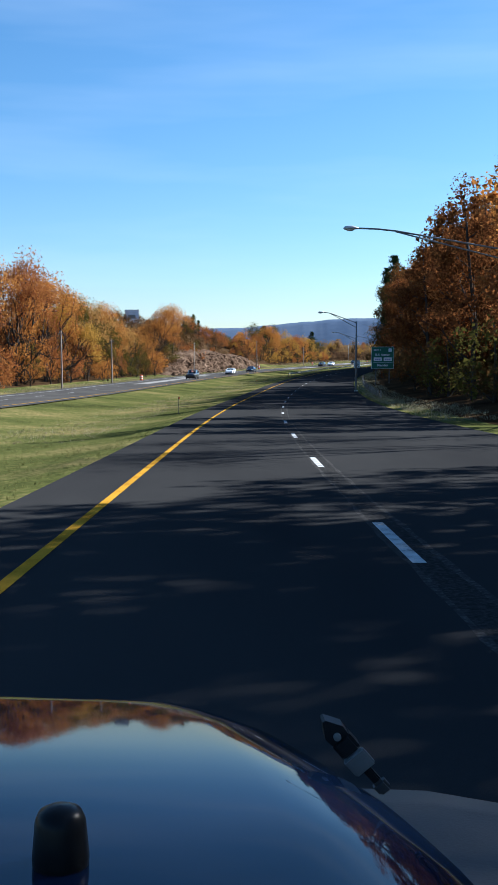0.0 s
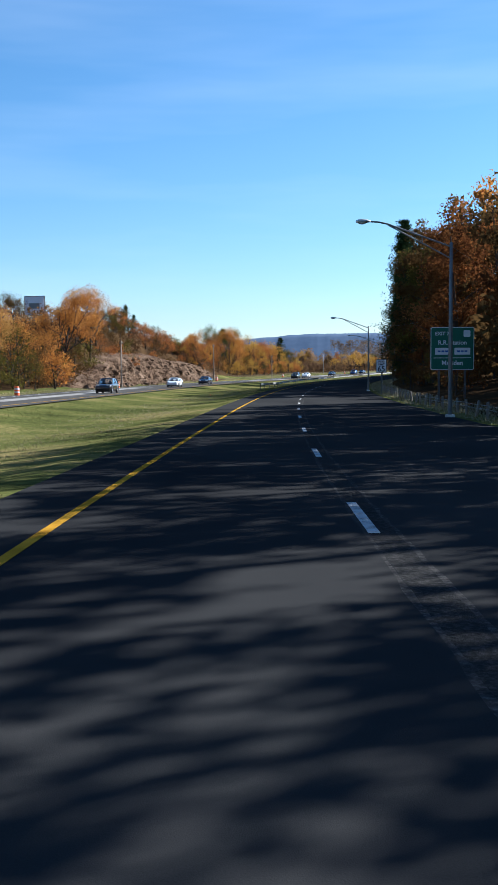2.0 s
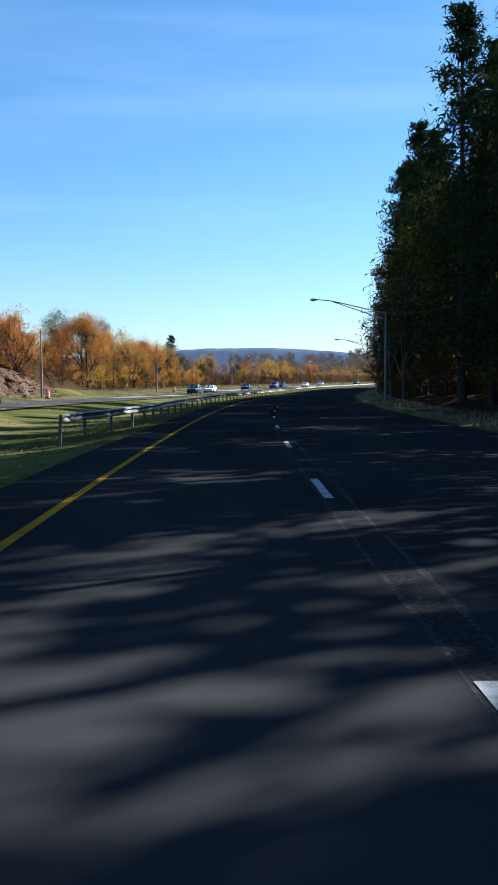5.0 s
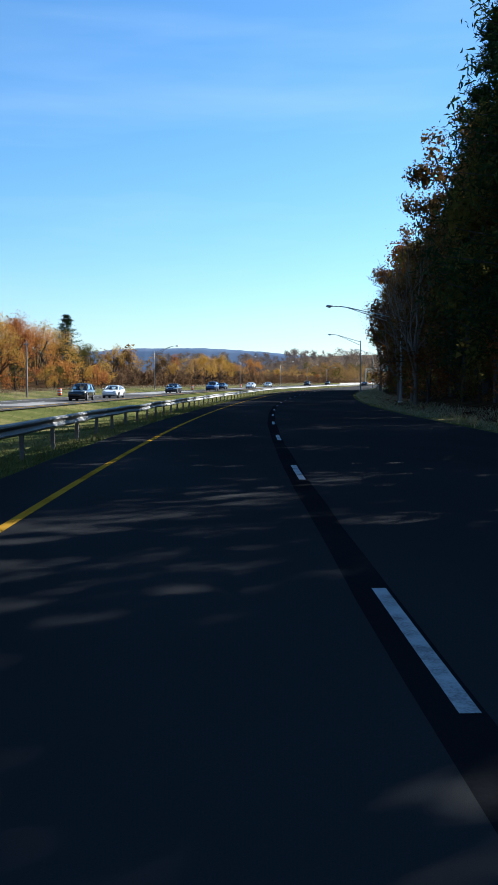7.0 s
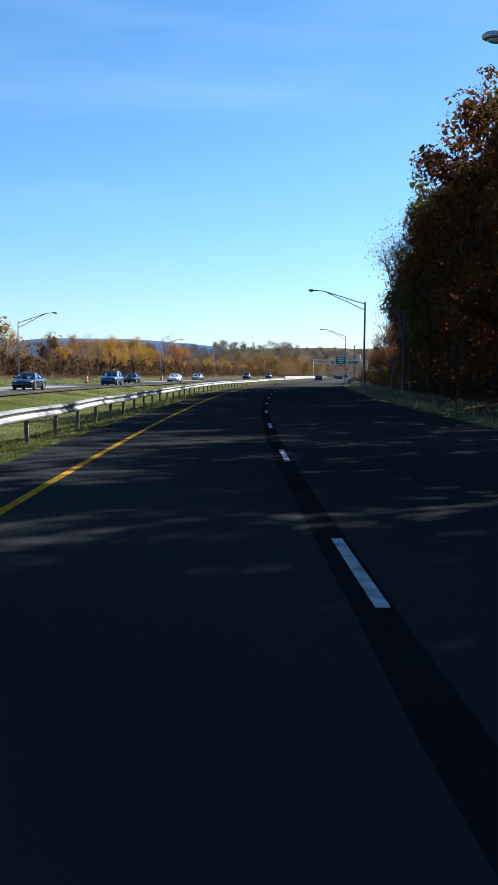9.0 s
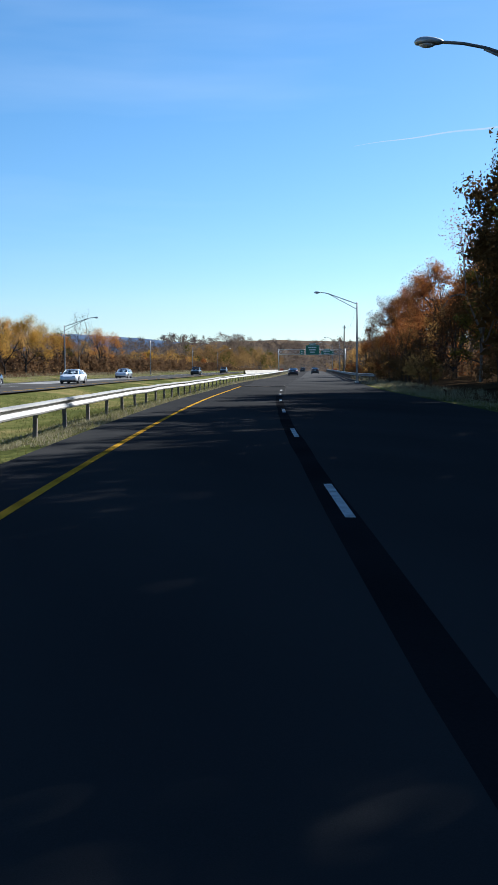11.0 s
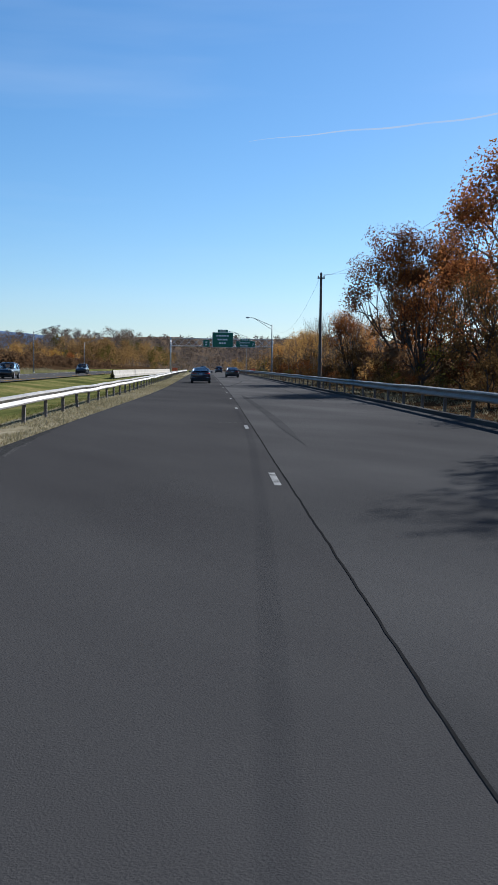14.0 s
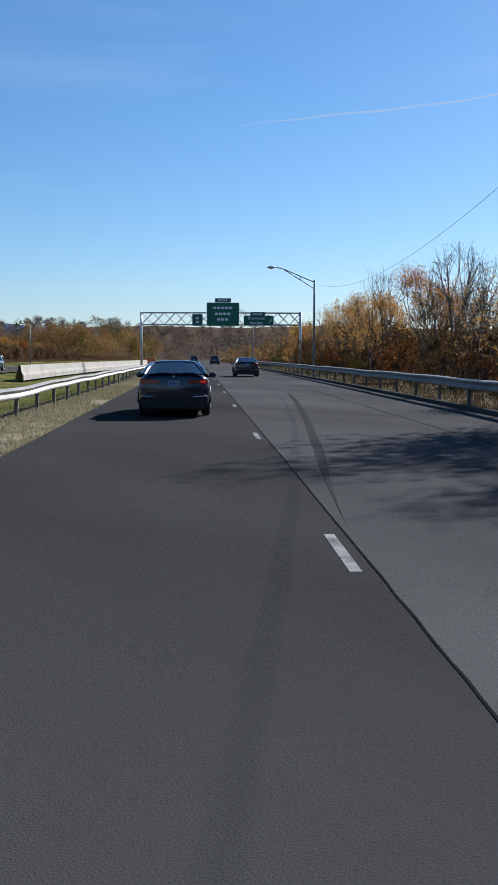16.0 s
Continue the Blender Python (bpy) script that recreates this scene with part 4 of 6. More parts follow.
for i in range(36):
    s = 300 + i * 3.7 + rnd.uniform(-1.5, 1.5)
    plant("bush", rnd.choice(["orange", "yellow", "brown", "olive", "russet"]), s, -35.0 - rnd.uniform(0, 5), rnd.uniform(2.4, 5.0), i, group="bushes across the highway")
# low yellow and brown trees where the land opens
for i in range(56):
    s = 430 + i * 8.0 + rnd.uniform(-3, 3)
    spec = rnd.choice(["maple", "maple", "thin", "bush", "oak_broad", "bare"])
    leaf = rnd.choice(["golden", "brown", "golden", "russet", "yellow", "olive"])
    plant(spec, leaf, s, -42 - rnd.uniform(0, 16), rnd.uniform(5.5, 8.5) * (1 - 0.36 * smooth(560, 650, s)) if spec != "bush" else rnd.uniform(3, 5), i, group="trees across the highway")
for i in range(34):
    s = 486 + i * 5.6 + rnd.uniform(-2, 2)
    plant("bush", rnd.choice(["brown", "olive", "brown", "rust"]), s, 9.6 + rnd.uniform(0, 4), rnd.uniform(1.2, 2.8), i, group="bushes along the highway")
# thinner trees past the wood
EDGE_TREES = (
    (481, 22, 14.0, "open_oak", "russet"), (489, 23, 14.2, "open_oak", "rust"), (499, 22.5, 15.0, "open_oak", "brown"), (505, 23, 16.0, "open_oak", "rust"), (511, 23.5, 16.8, "open_oak", "russet"), (517, 24.5, 16.5, "open_oak", "rust"),
    (503, 18, 8.5, "maple", "rust"), (509, 18.5, 9.0, "maple", "brown"), (516, 18, 9.0, "maple", "golden"), (527, 18, 9.0, "maple", "rust"), (534, 17.5, 8.5, "maple", "golden"), (541, 18, 9.0, "maple", "brown"),
    (475, 16.2, 14.5, "thin", "russet"), (522, 18.9, 14.6, "open_oak", "russet"), (535, 23, 14.0, "open_oak", "brown"), (566, 20.4, 17.0, "open_oak", "russet"), (556, 21.5, 12.5, "open_oak", "rust"),
    (566, 14.2, 6.8, "maple", "rust"), (560, 13.2, 7.4, "maple", "rust"), (543, 13, 6.5, "maple", "brown"), (528, 13, 7.0, "maple", "rust"), (512, 12.8, 6.5, "maple", "brown"),
    (590.5, 17.6, 15.2, "open_oak", "rust"), (602, 21.0, 12.5, "open_oak", "brown"), (581, 20.5, 13.0, "open_oak", "rust"), (597, 13.3, 7.2, "maple", "rust"),
)
VERGE_TREES = (
    (607, 15, 9.6, "bare", "brown"), (613, 16.5, 6.6, "thin", "golden"), (618, 15, 7.3, "bare", "brown"), (625, 15, 9.0, "bare", "brown"),
    (627, 14.0, 6.2, "thin", "olive"), (628, 18, 8.4, "bare", "brown"), (632, 18, 6.4, "maple", "brown"), (636, 15.4, 8.8, "bare", "brown"),
    (637, 18.4, 10.4, "bare", "brown"), (647, 14.4, 6.9, "maple", "golden"), (650, 15, 9.5, "bare", "brown"), (656, 16.0, 7.6, "maple", "golden"),
    (664, 17.5, 10.8, "bare", "brown"), (665, 15.2, 7.9, "maple", "golden"), (674, 15.0, 8.0, "maple", "golden"), (691, 15, 8.4, "bare", "brown"),
    (697, 16.5, 6.8, "thin", "golden"), (712, 15, 7, "maple", "golden"), (728, 15, 6.5, "maple", "orange"),
)
for s, lat, hgt, spec, leaf in EDGE_TREES + VERGE_TREES:
    plant(spec, leaf, s, lat, hgt, int(s), group="trees past the wood")
for i in range(34):
    s = 478 + i * 8 + rnd.uniform(-2, 2)
    plant("bush", rnd.choice(["brown", "olive", "brown", "golden"]), s, 12.2 + rnd.uniform(0, 2.5), rnd.uniform(1.8, 4.0), i, group="bushes along the highway")
for i in range(44):
    s = 596 + i * 3.0 + rnd.uniform(-1.2, 1.2)
    plant("thicket", rnd.choice(["brown", "golden", "golden"]), s, 12.6 + rnd.uniform(0, 6.0), rnd.uniform(3.2, 6.0), i, group="bushes along the highway", label="dense grey-brown thicket of thin upright stems")
for i in range(14):
    s = 480 + i * 22 + rnd.uniform(-3, 3)
    plant(rnd.choice(["oak_broad", "maple", "thin"]), rnd.choice(["brown", "rust", "brown", "orange"]), s, 24 + rnd.uniform(-2, 8), rnd.uniform(8, 12), i, group="trees past the wood")
for s, lat, hgt in ((290, 13.6, 25), (303, 12.8, 27), (313, 14, 24), (231, 13.5, 18.5)):
    plant("pine", "pine", s, lat, hgt, int(s), group="wood along the highway")
plant("thin", "rust", 41, 15.5, 16.5, 1, group="wood along the highway")
plant("thin", "rust", 35, 15.0, 15.5, 2, group="wood along the highway")
plant("oak_tall", "rust", 79.5, 14.4, 16.5, 1, group="wood along the highway")
plant("thin", "orange", 410, 11.2, 15.0, 3, group="wood along the highway")
plant("thin", "brown", 418, 12.6, 13, 4, group="wood along the highway")
for s, lat, hgt in ((272, 11.0, 13), (283, 10.6, 12.5), (330, 10.8, 15), (337, 11.2, 13.5), (345, 10.8, 12), (420, 11, 10)):
    plant("bare", "brown", s, lat, hgt, int(s), group="wood along the highway")

# ---- rock cut across the highway ----
def rock_cut():
    rk = thing("rock_face", there(256, -31.5, 0), "rust-brown blasted rock cut beside the oncoming carriageway", "rock", kind="structure")
    inv = rk.matrix_world.inverted()
    rws = []
    for i in range(230):
        s = 205 + i * 0.5
        topz = 0.6 + 5.6 * smooth(205, 240, s) - 1.2 * smooth(258, 284, s) - 3.6 * smooth(288, 322, s)
        row = []
        for k in range(26):
            f = k / 25
            z = f * topz - 0.4
            lat = -31.2 - f * 2.2 - 3.0 * max(0, f - 0.86) / 0.14
            p = Vector((s * 0.34, z * 0.42, 1.0))
            step = noise.noise(p) * 1.2 + noise.noise(Vector((p.x * 3.0, p.y * 2.6, 2))) * 0.8 + abs(noise.noise(p * 7.3)) * 0.6
            step = round(step * 2.5) / 2.5 * 0.34 + step * 0.30 + 0.30 * noise.noise(Vector((s * 1.5, z * 1.6, 4))) + 0.16 * noise.noise(Vector((s * 3.6, z * 3.1, 9)))
            row.append(inv @ at(s + noise.noise(p * 5) * 0.25, lat + step * min(1, f * 6 + 0.2), z + noise.noise(p * 6 + Vector((9, 0, 0))) * 0.2 * min(1, f * 4)))
        rws.append(row)
    part("face", sheet(rws), ROCK, rk)
    rnd = random.Random(8)
    for i in range(46):
        s = rnd.uniform(208, 312)
        bm = bmesh.new()
        bmesh.ops.create_icosphere(bm, subdivisions=2, radius=1)
        r = rnd.uniform(0.25, 0.8)
        for v in bm.verts:
            v.co *= r * (1 + 0.45 * noise.noise(v.co * 1.6 + Vector((i * 3, 0, 0))))
            v.co.z *= 0.7
        ob = part("boulder", bm, ROCK, rk)
        ob.matrix_local = inv @ there(s, -30.4 - rnd.uniform(0, 1.0), r * 0.2)


rock_cut()


# ---- distance: ridge with the haze put into its colour, wooded hills ----
def ridge(name, label, cx, cy, dist, table, material, base, rough):
    azs = np.arange(table[0][0], table[-1][0] + 0.01, 0.12)
    rws = []
    for a in azs:
        el = float(np.interp(a, [t[0] for t in table], [t[1] for t in table]))
        el += rough * (noise.noise(Vector((a * 1.3, dist, 0))) + 0.5 * noise.noise(Vector((a * 5, dist, 3))))
        h = math.tan(radians(el)) * dist
        ar = radians(a)
        rws.append([Vector((cx + math.sin(ar) * (dist + 250 * q), cy + math.cos(ar) * (dist + 250 * q), base + (h - base) * z)) for q, z in ((-1.4, 0), (-0.7, 0.45), (0, 0.9), (0.4, 1.0), (1.2, 0.5))])
    ob = part(name, sheet(rws), material, smooth_shade=True)
    return tagged(ob, label, "hill", kind="structure")


ridge("backdrop", "long ridge on the horizon, tinted blue for haze", 40, 300, 3900, ((-26, 1.2), (-12, 1.5), (0, 1.7), (3, 2.0), (6, 2.25), (10, 2.28), (13, 2.1), (16, 1.8), (20, 1.6), (40, 1.3)), HAZE_BLUE, -30, 0.03)
ridge("backdrop", "wooded autumn hills beyond the highway", 100, 480, 1900, ((-60, 0.7), (-5, 0.6), (6, 0.8), (12, 1.3), (15, 1.95), (18, 2.1), (21, 2.15), (25, 2.05), (30, 2.2), (45, 1.6), (80, 1.0)), HILL_WOOD, -20, 0.05)


def woodland(name, label, spots, blades, size, material=None):
    """Far woods: crowns without number, in one mesh."""
    rnd = random.Random(len(spots))
    lv = Leaves()
    for p, r in spots:
        for k in range(3):
            q = p + Vector((rnd.gauss(0, r * 0.35), rnd.gauss(0, r * 0.35), r * (0.5 + 0.45 * k)))
            lv.clump(q, r * (0.8 - 0.14 * k), blades, size * r, rnd, 0.9)
    ob = new(name, lv.mesh(name, material or FAR_LEAF))
    return tagged(ob, label, "woods", kind="stuff")


rnd = random.Random(21)
spots = []
for i in range(900):
    s, lat = rnd.uniform(425, 1300), -rnd.uniform(50, 148)
    spots.append((at(s, lat, ground_up(s, lat)), rnd.uniform(2.4, 4.4) * (1 - 0.46 * smooth(520, 620, s))))
for i in range(260):
    s, lat = rnd.uniform(720, 1300), rnd.uniform(16, 120)
    spots.append((at(s, lat, 0), rnd.uniform(2.5, 4.5)))
for i in range(520):
    s, lat = rnd.uniform(425, 900), -rnd.uniform(37, 50)
    spots.append((at(s, lat, ground_up(s, lat) - 0.4), rnd.uniform(0.9, 1.9)))
low_brush = spots[1160:]
spots = spots[:1160]
woodland("far_woods", "brown leafless brush along the open verges", low_brush + [(at(rnd.uniform(482, 730), rnd.uniform(13.5, 27), 0.1), rnd.uniform(0.9, 2.0)) for i in range(200)], 52, 0.165, BRUSH)
woodland("far_woods", "brown and yellow autumn woods beyond the open land", spots, 58, 0.105)
spots = []
for i in range(420):
    a = radians(rnd.uniform(6, 34))
    d = rnd.uniform(760, 1500)
    el = math.tan(radians(0.95 + 1.15 * smooth(760, 1500, d) + (0.25 if radians(14) < a < radians(19) else 0)))
    spots.append((Vector((100 + math.sin(a) * d, 480 + math.cos(a) * d, d * el - 12)), rnd.uniform(6, 11)))
# crowns whose colour already holds the haze of the distance
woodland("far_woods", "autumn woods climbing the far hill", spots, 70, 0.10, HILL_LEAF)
spots = []
for i in range(170):
    s, lat = rnd.uniform(930, 1050), -rnd.uniform(18, 84)
    dome = 0.35 + 0.65 * math.sin(math.pi * (-lat - 18) / 66) ** 0.6
    spots.append((at(s, lat, rnd.uniform(1.0, 8.5) * dome), rnd.uniform(3.2, 4.8)))
woodland("far_woods", "rounded rise of orange and brown woods", spots[34:], 90, 0.085)
woodland("far_woods", "olive crowns among the woods of the rise", spots[:34], 90, 0.085, LEAF["olive"])
spots = [(at(rnd.uniform(50, 420), rnd.uniform(26, 50), 3 + rnd.uniform(0, 8)), rnd.uniform(3.5, 5.5)) for i in range(130)]
spots += [(at(40 + i * 2.7, rnd.uniform(17.5, 23), 1.2 + rnd.uniform(0, 2)), rnd.uniform(2.6, 4.0)) for i in range(160)]
woodland("far_woods", "deep shaded wood behind the edge trees", spots, 30, 0.24, LEAF["brown"])
spots = [(at(rnd.uniform(60, 225), -rnd.uniform(46, 75), 3 + rnd.uniform(0, 3)), rnd.uniform(2.6, 4.5)) for i in range(90)]
woodland("far_woods", "orange autumn woods behind the edge trees", spots, 60, 0.15, LEAF["rust"])


spots = [(at(s_, l_, ground_up(s_, l_) - 0.3), rnd.uniform(0.8, 1.9)) for s_, l_ in ((rnd.uniform(196, 335), -rnd.uniform(33.5, 58)) for i in range(330))]
woodland("far_woods", "reddish-brown brush over the rock cut", spots, 46, 0.15, BRUSH)


# ---- grass ----
def grass_field(name, label, patches, material, seed):
    rnd = random.Random(seed)
    vs, fs = [], []
    for s0, s1, l0, l1, count, hgt in patches:
        for _ in range(count):
            s, lat = rnd.uniform(s0, s1), rnd.uniform(l0, l1)
            if noise.noise(Vector((s * 0.15, lat * 0.4, seed))) < -0.45:
                continue
            if left_edge(s) - 0.04 < lat < 0:
                continue
            base = at(s, lat, ground_up(s, lat) - 0.03)
            h = hgt * rnd.uniform(0.5, 1.4) * (1 + 0.6 * noise.noise(Vector((s * 0.07, lat * 0.2, 5))))
            for _k in range(3):
                a = rnd.uniform(0, 6.28)
                side = Vector((math.cos(a), math.sin(a), 0))
                lean = Vector((rnd.gauss(0, 0.45), rnd.gauss(0, 0.45), 1)) * h
                o = base + side * rnd.uniform(0, 0.12)
                n = len(vs)
                w = 0.007 + 0.009 * rnd.random()
                vs += [o - side.cross(Vector((0, 0, 1))) * w, o + side.cross(Vector((0, 0, 1))) * w, o + lean]
                fs.append((n, n + 1, n + 2))
    me = bpy.data.meshes.new(name)
    me.from_pydata(vs, [], fs)
    me.materials.append(material)
    return tagged(new(name, me), label, "grass", kind="stuff")


grass_field("grass", "yellow-green autumn grass of the median", ((14, 215, -11, -5.1, 22000, 0.06), (14, 330, -18.3, -9, 12000, 0.11), (215, 420, -9, -5.2, 16000, 0.13), (330, 500, -16, -8, 7000, 0.14), (420, 490, -8.5, -5.2, 4000, 0.16), (490, 640, -8.5, -7.2, 3000, 0.16)), GRASS, 3)
grass_field("grass", "dry pale grass of the verges", ((410, 490, -7.4, -5.15, 12000, 0.12), (490, 650, -7.4, -4.3, 34000, 0.10), (640, 740, -7.6, -5.2, 4000, 0.3), (50, 300, 7.6, 11, 9000, 0.22), (300, 500, 7.6, 11.5, 6000, 0.25), (486, 720, 7.3, 11, 5000, 0.2), (60, 330, -32, -29.8, 6000, 0.3),
                                                       (330, 720, -36, -29.0, 9000, 0.35), (40, 240, -13.5, -8, 6000, 0.12)), DRY_GRASS, 9)


# ---- vapour trail, high and far ----
def vapour_trail():
    m = bpy.data.materials.new("vapour")
    m.use_nodes = True
    n, l = m.node_tree.nodes, m.node_tree.links
    n.remove(n["Principled BSDF"])
    em, tr, mx, tx, rp = n.new("ShaderNodeEmission"), n.new("ShaderNodeBsdfTransparent"), n.new("ShaderNodeMixShader"), n.new("ShaderNodeTexNoise"), n.new("ShaderNodeMapRange")
    # emission stands in for the sunlight that whitens the vapour
    em.inputs[0].default_value, em.inputs[1].default_value = (0.85, 0.93, 1.0, 1), 0.32
    tx.inputs["Scale"].default_value, tx.inputs["Detail"].default_value = 0.006, 5
    tc = n.new("ShaderNodeTexCoord")
    l.new(tc.outputs["Object"], tx.inputs["Vector"])
    rp.inputs["From Min"].default_value, rp.inputs["From Max"].default_value, rp.inputs["To Min"].default_value, rp.inputs["To Max"].default_value = 0.3, 0.7, 0.15, 0.6
    l.new(tx.outputs[0], rp.inputs["Value"])
    l.new(rp.outputs[0], mx.inputs[0])
    l.new(tr.outputs[0], mx.inputs[1])
    l.new(em.outputs[0], mx.inputs[2])
    l.new(mx.outputs[0], n["Material Output"].inputs[0])
    bm = bmesh.new()
    pts, rad = [], []
    for i in range(40):
        f = i / 39
        a, e = radians(25.3 + 21 * f), radians(12.52 + 1.95 * f + 0.06 * math.sin(f * 9) + 0.03 * math.sin(f * 31))
        pts.append(Vector((90 + math.sin(a) * math.cos(e) * 4200, 480 + math.cos(a) * math.cos(e) * 4200, math.sin(e) * 4200)))
        rad.append(0.8 + 2.8 * smooth(0, 0.35, f))
    tube(bm, pts, rad, 8)
    tagged(part("vapour_trail", bm, m), "thin white vapour trail across the blue sky", "vapour trail", kind="structure")


vapour_trail()

# ---- roadside: rails, lamps, poles, signs ----
def box(bm, x0, x1, y0, y1, z0, z1, bevel=0.0):
    r = bmesh.ops.create_cube(bm, size=1)
    for v in r["verts"]:
        v.co = Vector((x0 + (v.co.x + 0.5) * (x1 - x0), y0 + (v.co.y + 0.5) * (y1 - y0), z0 + (v.co.z + 0.5) * (z1 - z0)))
    if bevel:
        edges = list({e for v in r["verts"] for e in v.link_edges})
        bmesh.ops.bevel(bm, geom=edges, offset=bevel, segments=2, affect="EDGES")
    return bm


def boxed(*a, bevel=0.0):
    return box(bmesh.new(), *a, bevel=bevel)


def lathe(profile, sides=24, axis="Z"):
    bm = bmesh.new()
    rings = []
    for r, h in profile:
        ring = []
        for k in range(sides):
            a = 2 * math.pi * k / sides
            p = (r * math.cos(a), r * math.sin(a), h) if axis == "Z" else (h, r * math.cos(a), r * math.sin(a))
            ring.append(bm.verts.new(p))
        rings.append(ring)
    for a, b in zip(rings, rings[1:]):
        for k in range(sides):
            bm.faces.new((a[k], a[(k + 1) % sides], b[(k + 1) % sides], b[k]))
    bm.faces.new(rings[0][::-1])
    bm.faces.new(rings[-1])
    bmesh.ops.recalc_face_normals(bm, faces=bm.faces)
    return bm


W_BEAM = ((0.00, 0.0), (0.075, 0.03), (0.085, 0.07), (0.02, 0.125), (0.0, 0.155), (0.02, 0.185), (0.085, 0.24), (0.075, 0.28), (0.0, 0.31))


def guard_rail(label, s0, s1, lat, up, side, sag=0.0):
    """Steel W-beam on posts; side: +1 where the beam faces right, -1 where it faces left."""
    f = lat if callable(lat) else (lambda s: lat)
    g = up if callable(up) else (lambda s: up)
    rail = thing("guard_rail", there(s0, f(s0), 0), label, "guard rail", kind="structure")
    inv = rail.matrix_world.inverted()
    rnd = random.Random(int(s0))
    s, post_me = s0, None
    while s < s1 - 1:
        rws = []
        for i in range(5):
            q = s + 7.62 * i / 4
            dz = sag * noise.noise(Vector((q * 0.15, 1, 0)))
            outer = [inv @ at(q, f(q) + side * (0.02 + a), g(q) + 0.41 + b + dz) for a, b in W_BEAM]
            inner = [inv @ at(q, f(q) + side * (0.005 + a), g(q) + 0.41 + b + dz) for a, b in reversed(W_BEAM)]
            rws.append(outer + inner + outer[:1])
        part("beam", sheet(rws), GALV_RAIL, rail)
        for i in range(2):
            q = s + 3.81 * i
            if post_me is None:
                ob = part("post", boxed(-0.05, 0.05, -0.05, 0.05, -0.5, 0.68), STEEL_POST, rail)
                post_me = ob.data
            else:
                ob = new("post", post_me)
                ob.parent = rail
            ob.matrix_local = inv @ there(q, f(q) - side * 0.09, g(q)) @ pose(0, 0, 0, rnd.gauss(0, 1), rnd.gauss(0, 1.5), 0)
        s += 7.62
    return rail


guard_rail("weathered galvanised guard rail along the grassy median", 212, 770, lambda s: -6.15 - 1.1 * smooth(226, 212, s), 0.0, 1, 0.055)
guard_rail("weathered galvanised guard rail along the outer shoulder", 492, 770, lambda s: right_edge(s) + 0.22 + 1.2 * smooth(502, 492, s), 0.2, -1, 0.04)

# kerb below the outer rail
rws = []
for i in range(107):
    s = 494 + i * 2.6
    e = right_edge(s) + 0.8 * smooth(500, 494, s)
    rws.append([at(s, e - 0.02, -0.05), at(s, e - 0.02, 0.12), at(s, e + 0.16, 0.13), at(s, e + 0.2, -0.05)])
tagged(part("kerb", sheet(rws), ASPHALT_OLD), "low dark asphalt kerb under the guard rail", "kerb", kind="structure")

# short posts with cables along the wood
cable_rail = thing("cable_rail", there(96, 8.6, 0), "weathered wooden posts with slack steel cables by the wood", "guard rail", kind="structure")
inv = cable_rail.matrix_world.inverted()
post_me = None
rnd = random.Random(5)
for i in range(34):
    s = 96 + i * 2.9
    if post_me is None:
        ob = part("post", lathe([(0.075, -0.5), (0.075, 0.72), (0.06, 0.78), (0.0, 0.80)], 10), WOOD, cable_rail)
        post_me = ob.data
    else:
        ob = new("post", post_me)
        ob.parent = cable_rail
    ob.matrix_local = inv @ there(s, 8.6, ground_up(s, 8.6)) @ pose(0, 0, 0, rnd.gauss(0, 3), rnd.gauss(0, 4), 0)
for z in (0.45, 0.62):
    bm = bmesh.new()
    tube(bm, [inv @ at(96 + i * 2.9, 8.52, ground_up(96 + i * 2.9, 8.6) + z - (0.03 if i % 2 else 0)) for i in range(34)], [0.012] * 34, 5)
    part("cable", bm, STEEL_DARK, cable_rail)


